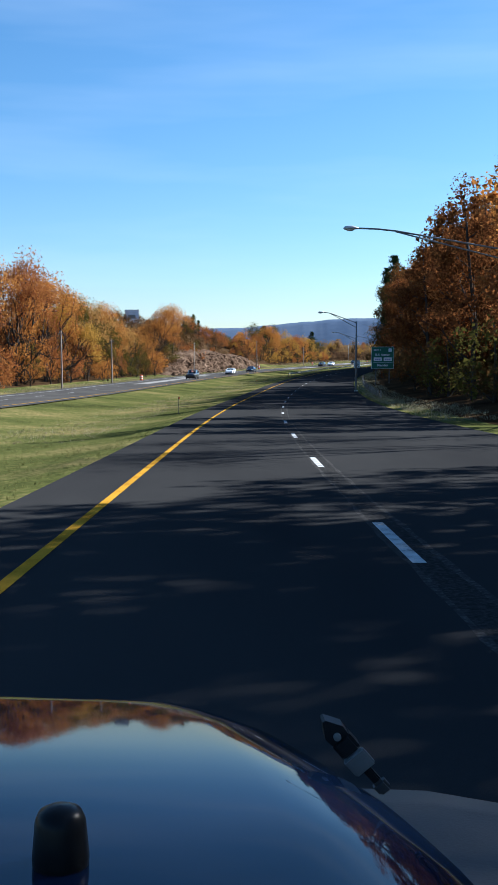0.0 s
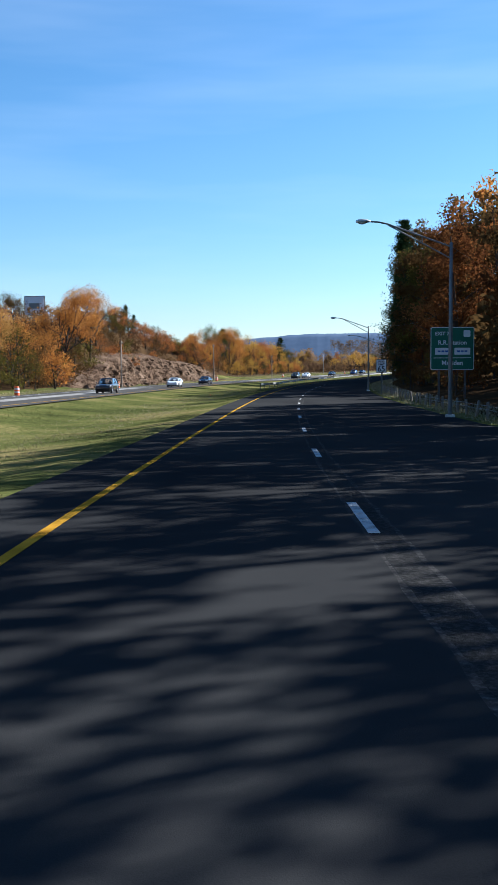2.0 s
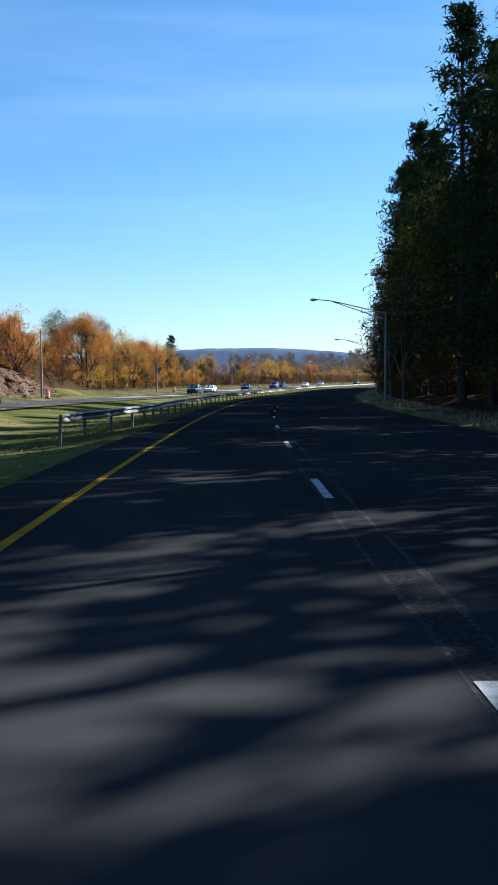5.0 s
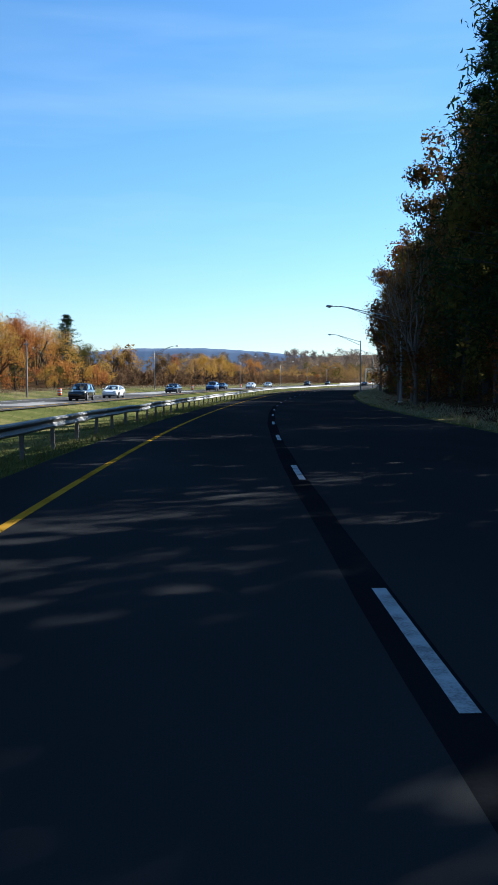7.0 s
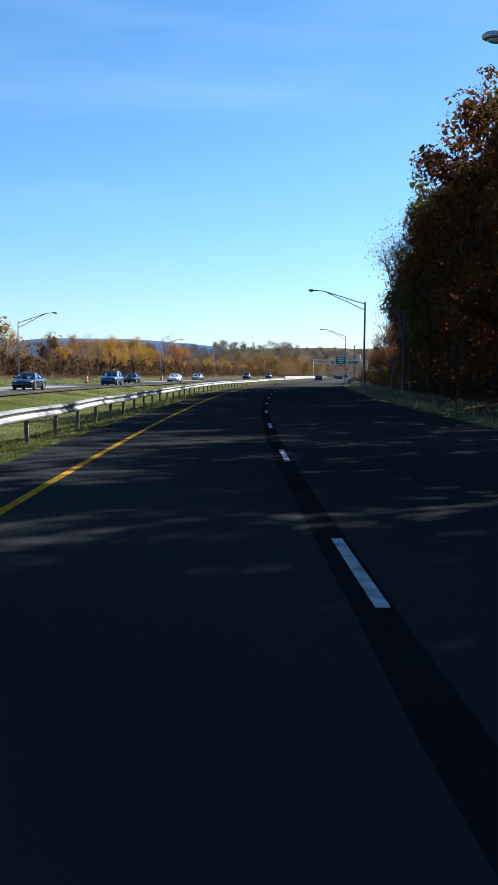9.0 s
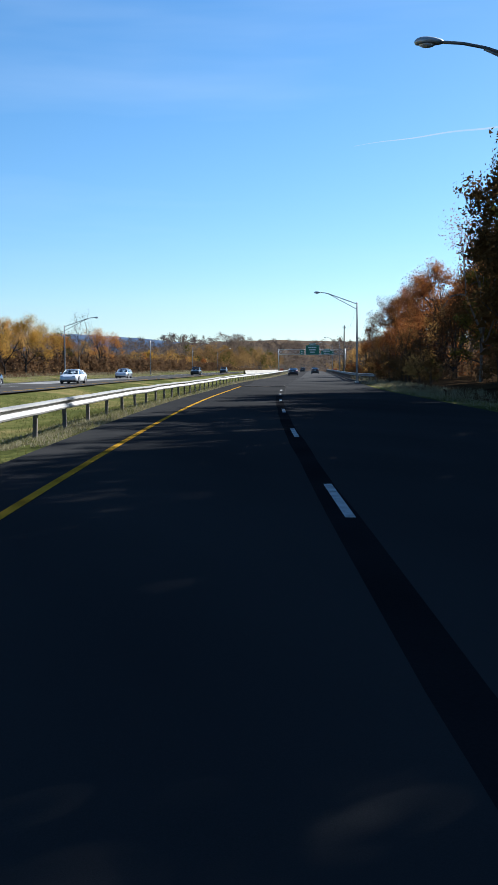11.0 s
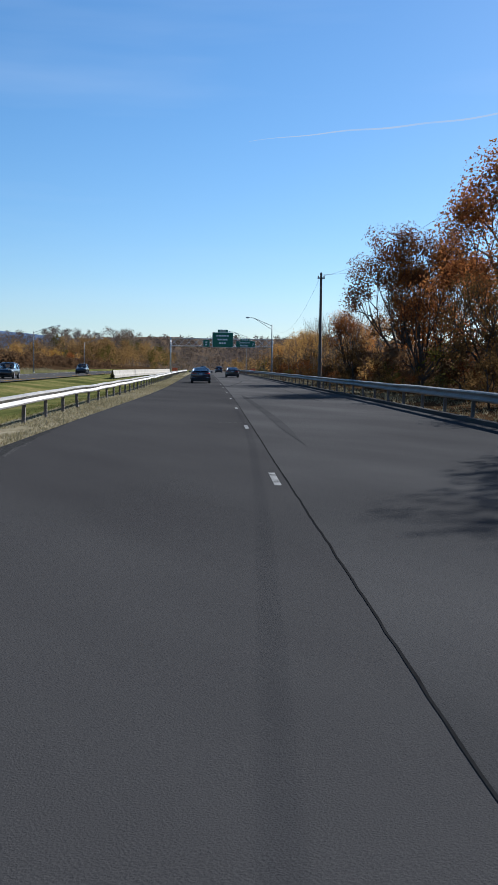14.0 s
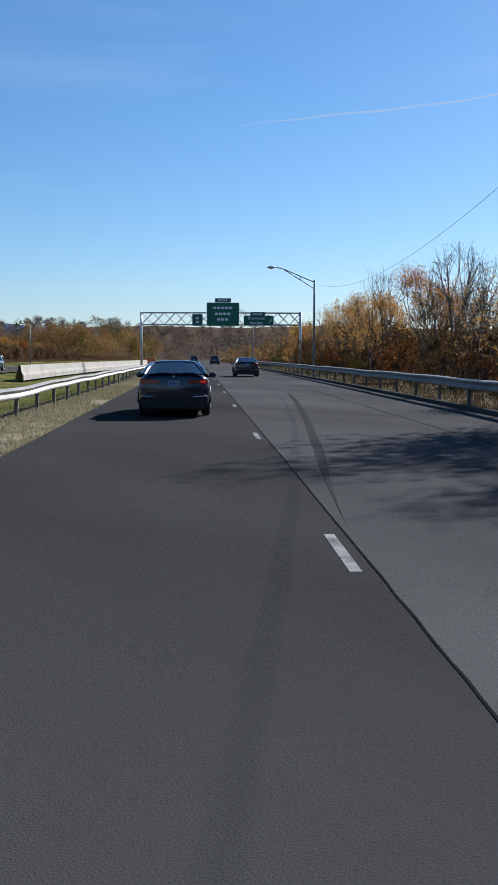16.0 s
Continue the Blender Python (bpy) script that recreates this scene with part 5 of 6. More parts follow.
def street_lamp(s, lat, reach, top, label, group, material=None):
    """A tall pole with a trussed arm that reaches over the roadway and a cobra head; reach is negative towards the left."""
    mt = material or STEEL_POLE
    t = thing("street_lamp", there(s, lat, ground_up(s, lat) * (1 if abs(lat) > 7.5 else 0)), label, "street lamp", group)
    part("pole", lathe([(0.12, -0.3), (0.11, 0.0), (0.095, top * 0.5), (0.07, top + 0.12), (0.0, top + 0.14)], 12), mt, t, smooth_shade=True)
    part("base", boxed(-0.2, 0.2, -0.2, 0.2, -0.3, 0.12, bevel=0.02), GALV, t)
    sg = -1 if reach < 0 else 1
    L = abs(reach)

    def up_arm(f):
        return Vector((sg * L * f, 0, top - 0.08 + 1.10 * min(f, 0.8) / 0.8 + 0.10 * math.sin(max(0, f - 0.8) / 0.2 * math.pi / 2)))

    def low_arm(f):
        return Vector((sg * L * 0.78 * f, 0, top - 0.62 + 1.58 * f))
    bm = bmesh.new()
    tube(bm, [up_arm(i / 9) for i in range(10)], [0.04] * 10, 8)
    part("upper_arm", bm, mt, t, smooth_shade=True)
    bm = bmesh.new()
    tube(bm, [low_arm(i / 9) for i in range(10)], [0.035] * 10, 8)
    part("lower_arm", bm, mt, t, smooth_shade=True)
    bm = bmesh.new()
    tube(bm, [up_arm(0.36), low_arm(0.45)], [0.025, 0.025], 6)
    part("strut", bm, mt, t)
    end = up_arm(1.0)
    bm = bmesh.new()
    bmesh.ops.create_uvsphere(bm, u_segments=16, v_segments=10, radius=1)
    for v in bm.verts:
        x = v.co.x
        v.co = Vector((sg * (0.36 * x + 0.30), v.co.y * (0.17 - 0.05 * x * -1), max(v.co.z, -0.45) * (0.12 + 0.03 * x)))
    bmesh.ops.translate(bm, verts=bm.verts, vec=end)
    head = part("lamp_head", bm, GALV, t, smooth_shade=True)
    bm = bmesh.new()
    bmesh.ops.create_uvsphere(bm, u_segments=14, v_segments=8, radius=1)
    for v in bm.verts:
        v.co = Vector((sg * (0.2 * v.co.x + 0.36), v.co.y * 0.13, -0.045 + min(0, v.co.z) * 0.09))
    bmesh.ops.translate(bm, verts=bm.verts, vec=end)
    lens = part("lens", bm, LAMP_CLEAR, head, "clear glass lens", True)
    return t


for s, lat, reach in ((48, 11.2, -7.9), (120, 7.0, -3.75), (193, 7.0, -3.75), (267, 9.0, -5.8), (341, 10.6, -6.0), (414, 8.0, -4.5), (496, 7.0, -3.75)):
    street_lamp(s, lat, reach, {48: 7.65, 120: 7.95, 193: 7.4, 267: 7.8, 341: 7.4}.get(s, 8.1), "tall grey street lamp reaching over the outer lane", "street lamps along the highway")
street_lamp(647, 8.65, -3.3, 7.85, "tall grey street lamp reaching over the outer lane", "street lamps along the highway")
street_lamp(740, 8.6, -3.7, 8.9, "tall grey street lamp reaching over the outer lane", "street lamps along the highway")
for s in (438, 526, 598, 672, 748):
    street_lamp(s, -31, 4.0, 7.0, "tall grey street lamp beside the oncoming carriageway", "street lamps across the highway")


for s, lat, hgt in ((66, -6.7, 1.1), (164.6, -8.3, 0.7)):
    t = thing("marker_stake", there(s, lat, ground_up(s, lat)), "thin marker stake in the median grass", "stake")
    part("stake", boxed(-0.015, 0.015, -0.015, 0.015, -0.2, hgt), STEEL_POST, t)
    part("flag", boxed(0.012, 0.10, -0.004, 0.004, hgt - 0.16, hgt - 0.02), ORANGE_PLASTIC, t, "small orange flag")


def wood_pole(s, lat, top, label, group, wood=None):
    t = thing("utility_pole", there(s, lat, ground_up(s, lat)), label, "pole", group)
    part("pole", lathe([(0.15, -0.5), (0.14, 0.0), (0.085, top), (0.0, top + 0.05)], 12), wood or WOOD, t, smooth_shade=True)
    part("bracket", boxed(-0.28, 0.28, -0.05, 0.05, top - 0.45, top - 0.35, bevel=0.01), STEEL_DARK, t)
    for x in (-0.22, 0.22):
        ob = part("insulator", lathe([(0.03, 0.0), (0.05, 0.04), (0.05, 0.09), (0.02, 0.14)], 10), STEEL_DARK, t)
        ob.location = (x, 0, top - 0.35)
    return t


for s, top in ((129, 7.4), (157, 6.8), (226, 7.2), (299, 8.2), (364, 6.4)):
    wood_pole(s, -30.0, top, "sunlit weathered wooden pole beside the oncoming carriageway", "poles across the highway")
wood_pole(571, 7.45, 8.9, "dark wooden utility pole behind the guard rail", "poles along the highway", POLE_WOOD)


def wire(name, label, a, b, sag, r=0.007):
    bm = bmesh.new()
    pts = [a.lerp(b, i / 24) - Vector((0, 0, sag * 4 * (i / 24) * (1 - i / 24))) for i in range(25)]
    c = pts[0].copy()
    tube(bm, [p - c for p in pts], [r] * 25, 5)
    ob = part(name, bm, STEEL_DARK)
    ob.location = c
    return tagged(ob, label, "cable")


wire("overhead_cable", "slack black cable from lamp pole into the wood", at(120, 7.0, 7.9), at(146, 19, 9.2), 1.0)
wire("overhead_cable", "slack black cable from lamp pole into the wood", at(193, 7.0, 7.9), at(168, 17, 10.2), 1.6)
wire("overhead_cable", "slack black cable from lamp pole into the wood", at(267, 7.0, 7.9), at(240, 19, 10.4), 1.8)
wire("overhead_cable", "slack black cable from lamp pole into the wood", at(414, 7.2, 7.9), at(390, 18, 9.0), 1.6)
wire("overhead_cable", "slack black cable between lamp pole and utility pole", at(496, 7.0, 7.9), at(571, 7.45, 8.6), 1.2)
wire("overhead_cable", "slack black cable from utility pole over the trees", at(571, 7.45, 8.7), at(545, 26, 11.5), 1.0)
wire("overhead_cable", "slack black cable between utility pole and lamp pole", at(571, 7.45, 8.7), at(647, 8.65, 7.7), 2.4)


def lettering(text, size, x, y, z, material, parent, name="lettering"):
    """Raised letters that face the coming traffic (towards -y), centred at x."""
    cu = bpy.data.curves.new(name, "FONT")
    cu.body, cu.size, cu.align_x, cu.align_y, cu.extrude = text, size, "CENTER", "CENTER", 0.004
    cu.offset = size * 0.022
    cu.materials.append(material)
    ob = new(name, cu)
    ob.parent = parent
    ob.matrix_local = pose(x, y, z, 90, 0, 0)
    return ob


def bar(x0, x1, z0, z1, material, parent, y=-0.012, name="bar"):
    return part(name, boxed(x0, x1, y - 0.006, y + 0.006, z0, z1), material, parent)


def rounded_panel(w, h, r, t=0.03):
    bm = bmesh.new()
    pts = []
    for cx, cz, a0 in ((w / 2 - r, h / 2 - r, 0), (-w / 2 + r, h / 2 - r, 90), (-w / 2 + r, -h / 2 + r, 180), (w / 2 - r, -h / 2 + r, 270)):
        pts += [(cx + r * math.cos(radians(a0 + k * 22.5)), cz + r * math.sin(radians(a0 + k * 22.5))) for k in range(5)]
    f = bm.faces.new([bm.verts.new((x, 0, z)) for x, z in pts])
    ex = bmesh.ops.extrude_face_region(bm, geom=[f])
    bmesh.ops.translate(bm, verts=[v for v in ex["geom"] if isinstance(v, bmesh.types.BMVert)], vec=(0, t, 0))
    bmesh.ops.recalc_face_normals(bm, faces=bm.faces)
    return bm


def sign_plate(parent, x, z, w, h, face, border, name="panel"):
    """A plate with a border line; returns the plate."""
    back = part(name, rounded_panel(w, h, 0.12 if w > 1.2 else 0.05, 0.05), border, parent)
    back.location = (x, 0, z)
    fr = part("face", rounded_panel(w - 0.09, h - 0.09, 0.10 if w > 1.2 else 0.04, 0.012), face, back)
    fr.location = (0, -0.012, 0)
    return back


# green exit sign by the wood
sg = thing("exit_sign", there(148, 11.2, 0.0), "green roadside exit sign with white lettering on two posts", "road sign")
for x in (-0.95, 0.95):
    part("post", boxed(x - 0.07, x + 0.07, 0.06, 0.18, -0.4, 5.2), STEEL_DARK, sg)
pl = sign_plate(sg, 0, 3.88, 3.15, 3.12, SIGN_GREEN, SIGN_WHITE)
lettering("EXIT 7", 0.36, -0.75, -0.02, 1.08, SIGN_WHITE, pl)
part("route_shield", rounded_panel(0.5, 0.5, 0.1, 0.008), SIGN_WHITE, pl).location = (1.05, -0.022, 1.08)
lettering("R.R. Station", 0.44, 0, -0.02, 0.42, SIGN_WHITE, pl)
for x in (-0.68, 0.72):
    part("logo_plate", rounded_panel(1.15, 0.5, 0.05, 0.008), SIGN_WHITE, pl).location = (x, -0.022, -0.2)
    for k in range(3):
        bar(x - 0.38 + k * 0.27, x - 0.18 + k * 0.27, -0.26, -0.14, SIGN_BLUE, pl, -0.03)
bar(-1.35, 1.35, -0.70, -0.66, SIGN_WHITE, pl, -0.018, "rule")
lettering("Meriden", 0.46, 0, -0.02, -1.06, SIGN_WHITE, pl)

# speed limit
sl = thing("speed_limit_sign", there(173, 7.6, 0.0), "white speed limit sign on a steel post", "road sign")
part("post", boxed(-0.04, 0.04, 0.03, 0.09, -0.5, 3.4), STEEL_DARK, sl)
pl = sign_plate(sl, 0, 2.80, 1.02, 1.30, SIGN_WHITE, SIGN_BLACK)
lettering("SPEED", 0.26, 0, -0.02, 0.42, SIGN_BLACK, pl)
lettering("LIMIT", 0.26, 0, -0.02, 0.14, SIGN_BLACK, pl)
lettering("65", 0.74, 0, -0.02, -0.31, SIGN_BLACK, pl)

# sign gantry across the carriageway
ga = thing("sign_gantry", there(683, 0, 0.0), "steel truss gantry carrying green direction signs over the highway", "sign gantry")
for x, nm in ((-7.7, "post"), (11.1, "post")):
    for y in (-0.5, 0.5):
        bm = lathe([(0.115, -0.5), (0.105, 6.75), (0.0, 6.8)], 12)
        bmesh.ops.translate(bm, verts=bm.verts, vec=(x, y, 0))
        part("post", bm, GALV, ga, smooth_shade=True)
for y in (-0.5, 0.5):
    for z in (5.25, 6.65):
        bm = bmesh.new()
        tube(bm, [Vector((-7.7, y, z)), Vector((11.1, y, z))], [0.07, 0.07], 8)
        part("chord", bm, GALV, ga)
for k in range(14):
    x0, x1 = -7.7 + 18.8 * k / 14, -7.7 + 18.8 * (k + 1) / 14
    for y in (-0.5, 0.5):
        for za, zb in ((5.25, 6.65), (6.65, 5.25)):
            bm = bmesh.new()
            tube(bm, [Vector((x0, y, za)), Vector((x1, y, zb))], [0.035, 0.035], 6)
            part("diagonal", bm, GALV, ga)
for x, z, w, h, rows_ in ((1.9, 6.45, 3.85, 2.75, ((0.75, 0.62), (0.05, 0.5), (-0.6, 0.35))), (6.1, 5.72, 3.55, 1.2, ()), (-1.1, 5.78, 1.25, 1.4, ((0.2, 0.3), (-0.25, 0.3)))):
    ga2 = sign_plate(ga, x, z, w, h, SIGN_GREEN, SIGN_WHITE)
    ga2.location.y = -0.72
    for zz, wid in rows_:
        n = max(2, int(w * wid / 0.42))
        for k in range(n):
            bar(-w * wid / 2 + k * w * wid / n, -w * wid / 2 + (k + 0.8) * w * wid / n, zz - 0.14, zz + 0.14, SIGN_WHITE, ga2, -0.024)
    if x > 5:
        lettering("Downtown", 0.44, -0.25, -0.02, 0.28, SIGN_WHITE, ga2)
        lettering("Meriden", 0.44, -0.25, -0.02, -0.28, SIGN_WHITE, ga2)
        bm = bmesh.new()
        tube(bm, [Vector((1.22, -0.02, -0.3)), Vector((1.5, -0.02, 0.15))], [0.045, 0.045], 6)
        tube(bm, [Vector((1.3, -0.02, 0.2)), Vector((1.55, -0.02, 0.22)), Vector((1.55, -0.02, -0.05))], [0.04] * 3, 6)
        part("arrow", bm, SIGN_WHITE, ga2)
for x, z, w in ((1.9, 8.08, 1.9), (6.0, 6.50, 1.8)):
    tab = sign_plate(ga, x, z, w, 0.5, SIGN_GREEN, SIGN_WHITE, "exit_tab")
    tab.location.y = -0.72
    for k in range(4):
        bar(-0.6 + k * 0.3, -0.38 + k * 0.3, -0.1, 0.1, SIGN_WHITE, tab, -0.024)

# billboard over the trees
bb = thing("billboard", there(238, -47.7, 2.6), "grey billboard on a steel mast above the trees", "billboard")
part("mast", lathe([(0.35, 0.0), (0.3, 9.6), (0.0, 9.7)], 12), STEEL_DARK, bb)
part("frame", boxed(-1.75, 1.75, 0.06, 0.4, 9.2, 12.4, bevel=0.03), STEEL_DARK, bb)
part("face", boxed(-1.65, 1.65, -0.02, 0.055, 9.3, 12.3), BOARD, bb)
part("picture", boxed(-0.9, 0.9, -0.04, -0.02, 10.3, 11.2), STEEL_POLE, bb)

# concrete barrier by the oncoming carriageway
br = thing("concrete_barrier", there(630, -13.5, 0), "pale concrete barrier blocks beside the oncoming carriageway", "barrier", kind="structure")
inv = br.matrix_world.inverted()
for i in range(44):
    s = 638 + i * 3.7
    prof = ((-0.30, -0.3), (-0.30, 0.08), (-0.17, 0.32), (-0.09, 0.84), (0.09, 0.84), (0.17, 0.32), (0.30, 0.08), (0.30, -0.3))
    rws = [[inv @ at(s + q, -14.4 + 2.6 * smooth(640, 760, s + q) + a, b) for a, b in prof] for q in (0.0, 3.69)]
    bm = sheet(rws)
    bmesh.ops.holes_fill(bm, edges=bm.edges)
    part("block", bm, CONCRETE, br)


def barrel(s, lat, up=0.0):
    t = thing("traffic_drum", there(s, lat, up), "orange and white plastic traffic drum", "traffic drum", "drums across the highway")
    part("body", lathe([(0.28, 0.0), (0.27, 0.1), (0.25, 0.9), (0.22, 1.0), (0.0, 1.0)], 18), ORANGE_PLASTIC, t, smooth_shade=True)
    for z in (0.35, 0.68):
        part("band", lathe([(0.272, z), (0.268, z + 0.14), (0.2, z + 0.14), (0.2, z)], 18), SIGN_WHITE, t, "white reflective band")
    part("foot", lathe([(0.36, 0.0), (0.36, 0.08), (0.0, 0.08)], 18), RUBBER, t)


for s in (176, 222, 300, 376, 465, 520):
    barrel(s, -29.6, ground_up(s, -29.6))
for s in (705, 712):
    bm = boxed(-0.55, 0.55, -0.03, 0.03, 0.45, 1.2, bevel=0.02)
    t = thing("work_sign", there(s, 8.9 if s > 708 else -7.5, 0), "orange road-works sign on a low stand", "road sign")
    p_ = part("panel", bm, ORANGE_PLASTIC, t)
    part("stand", boxed(-0.6, 0.6, -0.2, 0.2, -0.1, 0.5), STEEL_DARK, t)

# ---- vehicles ----
def loft(stations, closed_ends=True):
    bm = bmesh.new()
    rings = [[bm.verts.new(p) for p in ring] for ring in stations]
    for a, b in zip(rings, rings[1:]):
        for k in range(len(a)):
            bm.faces.new((a[k], a[(k + 1) % len(a)], b[(k + 1) % len(b)], b[k]))
    if closed_ends:
        bm.faces.new(rings[0][::-1])
        bm.faces.new(rings[-1])
    bmesh.ops.recalc_face_normals(bm, faces=bm.faces)
    return bm


def body_ring(y, w, zb, zs, zt):
    """Cross-section of a car body: sill, bulging side, shoulder, deck."""
    half = ((0.80 * w, zb), (0.95 * w, zb + 0.06), (0.99 * w, zb + 0.22 * (zs - zb) + 0.05), (1.0 * w, zs - 0.30 * (zs - zb)), (0.985 * w, zs), (0.94 * w, zs + 0.45 * (zt - zs)), (0.84 * w, zs + 0.85 * (zt - zs)), (0.5 * w, zt))
    return [Vector((x, y, z)) for x, z in half] + [Vector((-x, y, z)) for x, z in reversed(half)]


SEDAN = {
    "body": ((-2.42, 0.76, 0.46, 0.74, 0.98), (-2.38, 0.84, 0.36, 0.80, 1.06), (-2.25, 0.90, 0.28, 0.84, 1.085), (-1.9, 0.92, 0.24, 0.87, 1.07), (-1.4, 0.925, 0.20, 0.90, 1.03),
                          (-0.3, 0.925, 0.19, 0.90, 0.97), (0.8, 0.925, 0.19, 0.88, 0.955), (1.25, 0.92, 0.20, 0.86, 0.94), (1.9, 0.89, 0.22, 0.74, 0.84), (2.25, 0.82, 0.26, 0.64, 0.73), (2.38, 0.72, 0.32, 0.58, 0.66), (2.42, 0.62, 0.38, 0.52, 0.58)),
    "roof": ((-0.95, 1.37), (-0.5, 1.425), (0.1, 1.43), (0.45, 1.385)), "roof_w": 0.60, "base": (-1.85, 1.20), "base_z": (1.055, 0.945), "belt_w": 0.80, "wheel": 0.335, "axles": (-1.42, 1.38)}
SUV = {
    "body": ((-2.28, 0.80, 0.48, 0.90, 1.08), (-2.24, 0.87, 0.38, 0.94, 1.13), (-2.0, 0.91, 0.30, 0.96, 1.12), (-1.2, 0.92, 0.27, 0.97, 1.10), (0.5, 0.92, 0.27, 0.97, 1.07), (1.0, 0.92, 0.27, 0.95, 1.06),
                        (1.75, 0.90, 0.30, 0.86, 1.0), (2.15, 0.84, 0.34, 0.76, 0.90), (2.28, 0.74, 0.40, 0.66, 0.78)),
    "roof": ((-1.85, 1.60), (-1.2, 1.67), (-0.2, 1.68), (0.25, 1.63)), "roof_w": 0.64, "base": (-2.12, 0.95), "base_z": (1.11, 1.06), "belt_w": 0.82, "wheel": 0.36, "axles": (-1.36, 1.36)}


def quad_pane(a, b, c, d, n=4, bulge=0.03, out=None):
    """A gently bowed pane through four corners (a-b below, d-c above)."""
    out = out or (b - a).cross(d - a).normalized()
    rows_ = []
    for j in range(n + 1):
        v = j / n
        l, r = a.lerp(d, v), b.lerp(c, v)
        rows_.append([l.lerp(r, i / n) + out * bulge * (1 - (2 * i / n - 1) ** 2) for i in range(n + 1)])
    return sheet(rows_)


WHEEL_MESH = {}


def wheel(parent, x, y, r, side):
    w = 0.22
    key = (r, side)
    if key not in WHEEL_MESH:
        tyre = lathe([(r * 0.66, -w / 2), (r * 0.92, -w / 2), (r * 0.985, -w * 0.4), (r, -w * 0.2), (r, w * 0.2), (r * 0.985, w * 0.4), (r * 0.92, w / 2), (r * 0.66, w / 2)], 28, "X")
        t = part("tyre", tyre, RUBBER, smooth_shade=True)
        rim = lathe([(r * 0.66, 0.03), (r * 0.64, 0.09), (r * 0.6, 0.06), (r * 0.2, 0.05), (r * 0.1, 0.085), (0.0, 0.085)], 28, "X")
        for k in range(5):
            a = 2 * math.pi * k / 5
            d, e = Vector((0, math.cos(a), math.sin(a))), Vector((0, -math.sin(a), math.cos(a)))
            tube(rim, [d * r * 0.1 + Vector((0.09, 0, 0)), d * r * 0.62 + Vector((0.095, 0, 0))], [0.035, 0.028], 6)
        if side < 0:
            for v in rim.verts:
                v.co.x = -v.co.x
        rm = part("rim", rim, ALLOY)
        WHEEL_MESH[key] = (t.data, rm.data)
        bpy.data.objects.remove(t)
        bpy.data.objects.remove(rm)
    tme, rme = WHEEL_MESH[key]
    t = new("wheel", tme)
    t.parent = parent
    t.location = (x, y, r)
    rm = new("rim", rme)
    rm.parent = t


